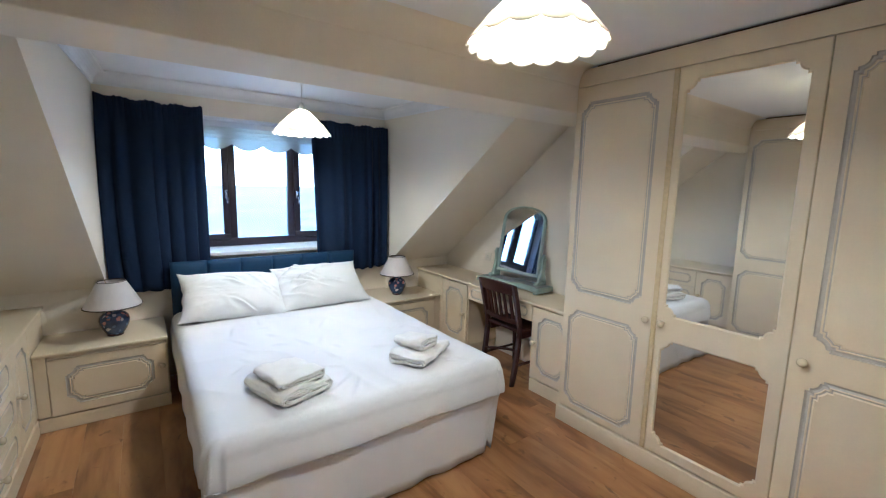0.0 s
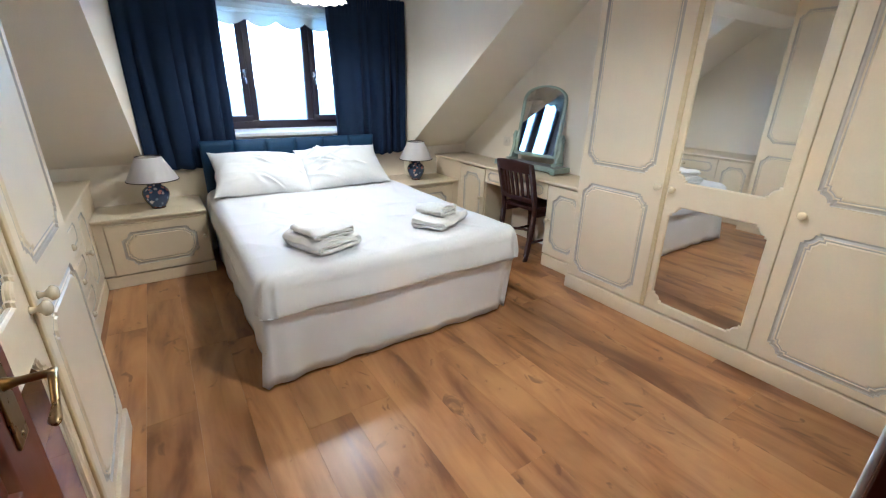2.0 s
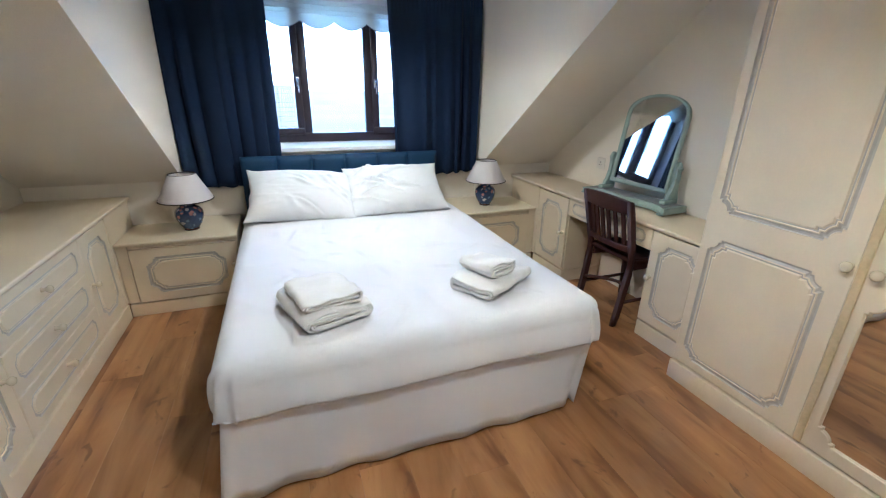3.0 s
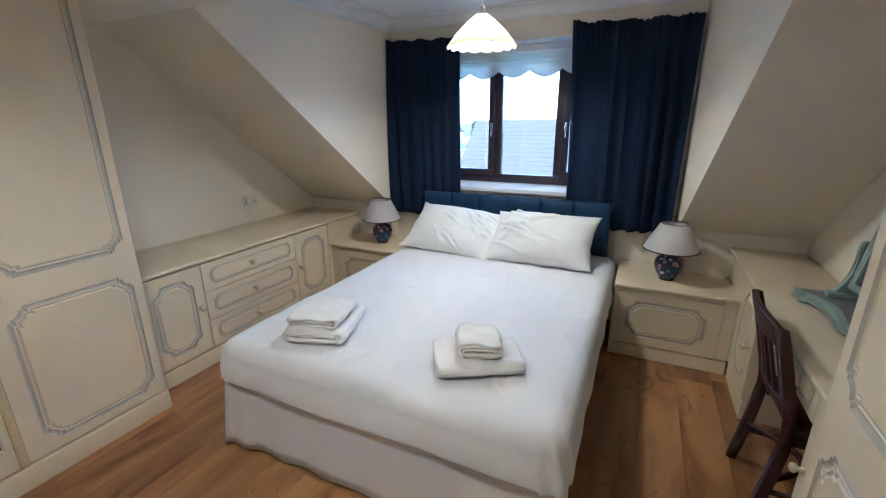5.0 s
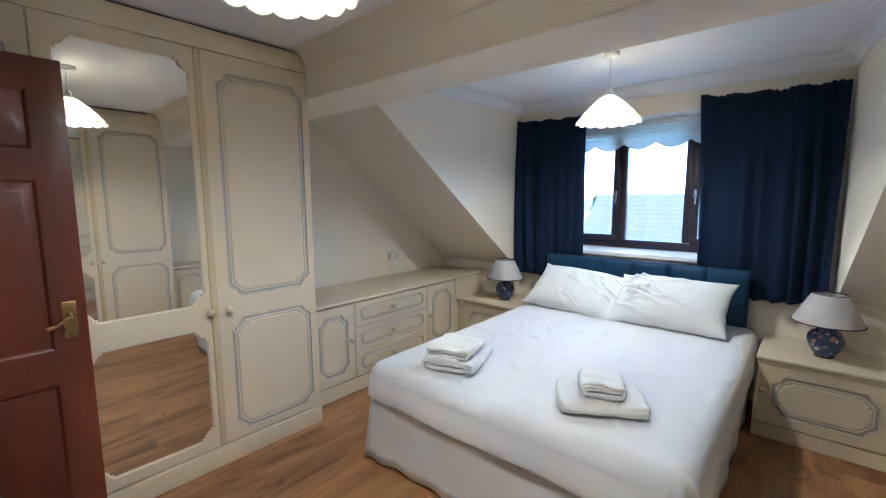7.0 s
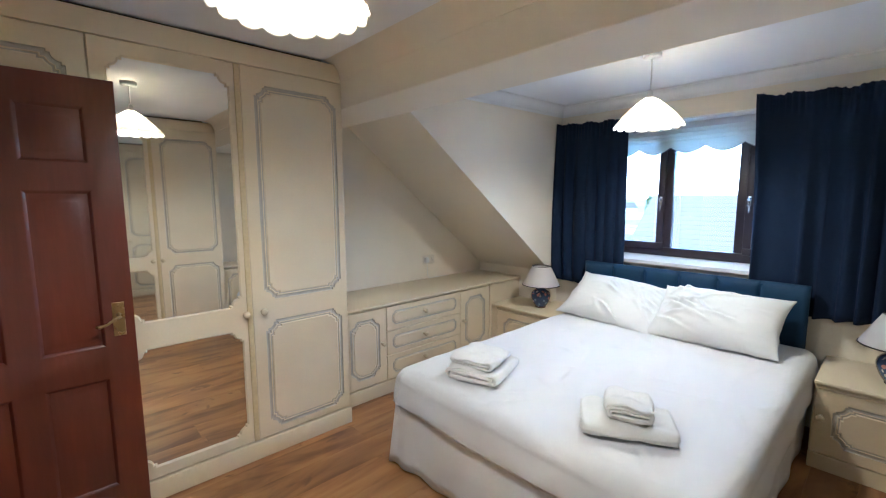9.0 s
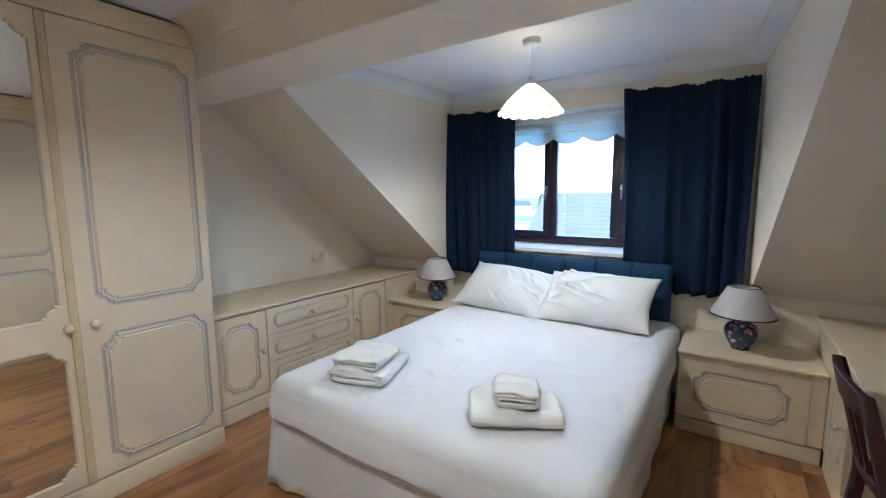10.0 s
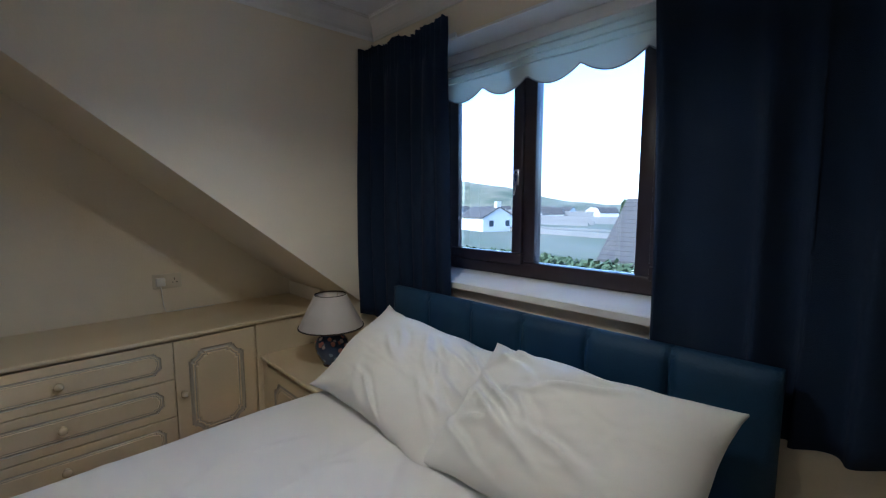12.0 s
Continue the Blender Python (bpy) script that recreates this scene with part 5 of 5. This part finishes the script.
# ---- outside ----
def outside():
    g = 18
    bm = bmesh.new()
    vs = [[bm.verts.new((-900 + 100 * i, 8 + 60 * j ** 1.25, -3.4 - 0.9 * min(j, 3) + 0.6 * noise.noise(Vector((i * 0.7, j * 0.9, 1))))) for i in range(g + 1)] for j in range(g + 1)]
    for a, b in zip(vs, vs[1:]):
        for i in range(g):
            bm.faces.new((a[i], a[i + 1], b[i + 1], b[i]))
    tagged(part("ground", bm, M_GRASS, None, "", True), "rough green fields falling away from the house", "ground", "", "structure")
    # headland
    bm = bmesh.new()
    n, m2 = 70, 12
    vs = []
    for j in range(m2 + 1):
        row = []
        for i in range(n + 1):
            u = i / n
            x = -560 + 395 * u
            ridge = 46 * (1 - u ** 2.2) * (0.85 + 0.15 * math.sin(5 * u)) + 5 * noise.noise(Vector((u * 6, 0, 3)))
            v = j / m2
            row.append(bm.verts.new((x, 330 + 120 * v, -8 + max(0, ridge) * math.sin(v * math.pi / 2) ** 0.9 + 1.5 * noise.noise(Vector((u * 14, v * 5, 7))))))
        vs.append(row)
    for a, b in zip(vs, vs[1:]):
        for i in range(n):
            bm.faces.new((a[i], a[i + 1], b[i + 1], b[i]))
    tagged(part("backdrop_headland", bm, M_HILL, None, "", True), "hazy green headland with fields", "hill", "", "structure")
    structure("road", boxed(-80, 40, 58, 66, -4.6, -4.25), M_TARMAC, "pale tarmac lane", "road")

    def house(x, y, z, w, d, h, roof, turn, label, chimney=True, gable_front=True):
        t = thing("house", (x, y, z), label, "house", "neighbouring houses")
        m = pose(x, y, z, 0, 0, turn)
        b = boxed(-w / 2, w / 2, -d / 2, d / 2, 0, h)
        prism(b, [(-w / 2, h), (w / 2, h), (0, h + roof)], "y", -d / 2, d / 2)
        b.transform(m)
        part("wall", b, M_RENDER, t, "white rendered wall")
        r = bmesh.new()
        e = 0.35
        k = roof / (w / 2)
        for s in (-1, 1):
            prism(r, [(0, h + roof + 0.14), (s * (w / 2 + e), h - e * k + 0.14), (s * (w / 2 + e), h - e * k), (0, h + roof)], "y", -d / 2 - e * 0.6, d / 2 + e * 0.6)
            courses = 14
            for c in range(courses):
                f0, f1 = c / courses, (c + 1) / courses
                xa, xb = s * (w / 2 + e) * f0, s * (w / 2 + e) * f1
                za, zb = h + roof + 0.16 - k * abs(xa), h + roof + 0.16 - k * abs(xb)
                prism(r, [(xa, za - 0.02), (xb, zb - 0.02), (xb, zb + 0.035), (xa, za + 0.005)], "y", -d / 2 - e * 0.6, d / 2 + e * 0.6)
        r.transform(m)
        rf = part("roof", r, M_SLATE, t, "grey slate roof")
        if chimney:
            c = boxed(-0.5, 0.5, -d / 2 + 0.3, -d / 2 + 1.2, h + roof - 0.7, h + roof + 1.1, 0.03)
            box(c, -0.55, 0.55, -d / 2 + 0.25, -d / 2 + 1.25, h + roof + 1.0, h + roof + 1.2, 0.02)
            c.transform(m)
            part("chimney", c, M_RENDER, t, "white chimney stack")
        for wx in (-w * 0.25, w * 0.25):
            q = boxed(wx - 0.5, wx + 0.5, -d / 2 - 0.03, -d / 2 + 0.02, h * 0.42, h * 0.42 + 1.2)
            q.transform(m)
            wd = part("window", q, M_DARKGLASS, t, "dark window")
            q = boxed(wx - 0.6, wx + 0.6, -d / 2 - 0.08, -d / 2 - 0.01, h * 0.42 - 0.12, h * 0.42)
            q.transform(m)
            part("sill", q, M_RENDER, wd)
    house(-55.5, 72.7, -4.6, 7.6, 10.5, 3.1, 2.0, 70, "white rendered cottage with a slate roof and a chimney")
    house(-4.3, 34.3, -4.4, 8.5, 12, 2.2, 3.7, 90, "bungalow with a broad grey slate roof", False)
    rnd = random.Random(5)
    for k in range(26):
        house(-235 + 5.6 * k + rnd.uniform(-4, 4), 205 + rnd.uniform(-55, 80), -6.5, 8, 10, 3, 2.5, rnd.uniform(0, 180), "small far-off white house", False)
    # pale yard under the window and stone walls between the fields
    structure("yard", boxed(-45, 28, 4.6, 21.5, -3.6, -3.25), M_CONCRETE, "pale concrete yard below the window", "yard")
    bm = bmesh.new()
    for k in range(34):
        yy = 75 + 7.5 * k + rnd.uniform(-3, 3)
        xc, ln = -0.78 * yy + rnd.uniform(-0.3, 0.3) * yy, rnd.uniform(8, 34)
        wall = boxed(-ln, ln, -0.3, 0.3, -7.0, -4.5 + 1.3 * rnd.random())
        wall.transform(pose(xc, yy, 0, 0, 0, rnd.uniform(-14, 14)))
        tmp = bpy.data.meshes.new("wall_piece")
        wall.to_mesh(tmp)
        bm.from_mesh(tmp)
        bpy.data.meshes.remove(tmp)
    tagged(part("field_wall", bm, M_STONE), "pale stone walls between the fields", "field wall", "", "stuff")
    # hedge below the window
    bm = bmesh.new()
    for k in range(4200):
        p = Vector((rnd.uniform(-26, 6), 24 + rnd.uniform(-0.8, 0.8) + rnd.uniform(0, 1.5), -3.5 + 1.65 * math.sqrt(rnd.random())))
        p.z += 0.4 * noise.noise(p * 0.3)
        a = Vector((rnd.uniform(-1, 1), rnd.uniform(-1, 1), rnd.uniform(-0.4, 1))).normalized() * rnd.uniform(0.12, 0.3)
        b = a.orthogonal().normalized() * rnd.uniform(0.08, 0.2)
        bm.faces.new([bm.verts.new(p + q) for q in (a, b, -a, -b)])
    tagged(part("hedge", bm, M_HEDGE), "low uneven green hedge", "hedge", "", "stuff")
    # shrub beside the bungalow
    t = thing("shrub", (-11.0, 35.5, -4.4), "dark leafy shrub beside the bungalow roof", "shrub")
    part("trunk", tube(bmesh.new(), [(-11.0, 35.5, -4.4), (-10.95, 35.5, -2.2), (-11.0, 35.6, 0.0)], [0.16, 0.11, 0.04], 8), M_CHAIR, t)
    bm = bmesh.new()
    for k in range(700):
        an, hh = rnd.uniform(0, 6.28), rnd.uniform(0, 1)
        rr = 0.9 * math.sqrt(rnd.random()) * (1 - hh * 0.6)
        p = Vector((-11.0 + rr * math.cos(an), 35.5 + rr * math.sin(an), -2.6 + 4.0 * hh + rnd.uniform(-0.3, 0.3)))
        a = Vector((rnd.uniform(-1, 1), rnd.uniform(-1, 1), rnd.uniform(-1, 1))).normalized() * rnd.uniform(0.1, 0.22)
        b = a.orthogonal().normalized() * rnd.uniform(0.06, 0.14)
        bm.faces.new([bm.verts.new(p + q) for q in (a, b, -a, -b)])
    part("crown", bm, M_HEDGE, t)


outside()


# ---- floor planks ----
def planks():
    rnd = random.Random(21)
    w, gap, length = 0.192, 0.0003, 1.285
    shared = {}
    x = XW + 0.005
    while x < XE:
        x1 = min(x + w, XE)
        y = -1.45 - rnd.uniform(0, length)
        while y < YN:
            ya, yb = max(y, -1.49), min(y + length, YN)
            if yb - ya > 0.03:
                key = (round(x1 - x, 3), round(yb - ya, 3))
                if key not in shared:
                    bm = boxed(0, x1 - x - gap, 0, yb - ya - gap, -0.008, 0.0)
                    top = [e for e in bm.edges if all(v.co.z > -0.001 for v in e.verts)]
                    bmesh.ops.bevel(bm, geom=top, offset=0.0005, segments=1, affect='EDGES')
                    shared[key] = mesh_of("plank", bm, M_FLOOR)
                ob = new("plank", shared[key])
                ob.location = (x, ya, 0)
                ob.parent = floor
            y += length
        x += w


planks()
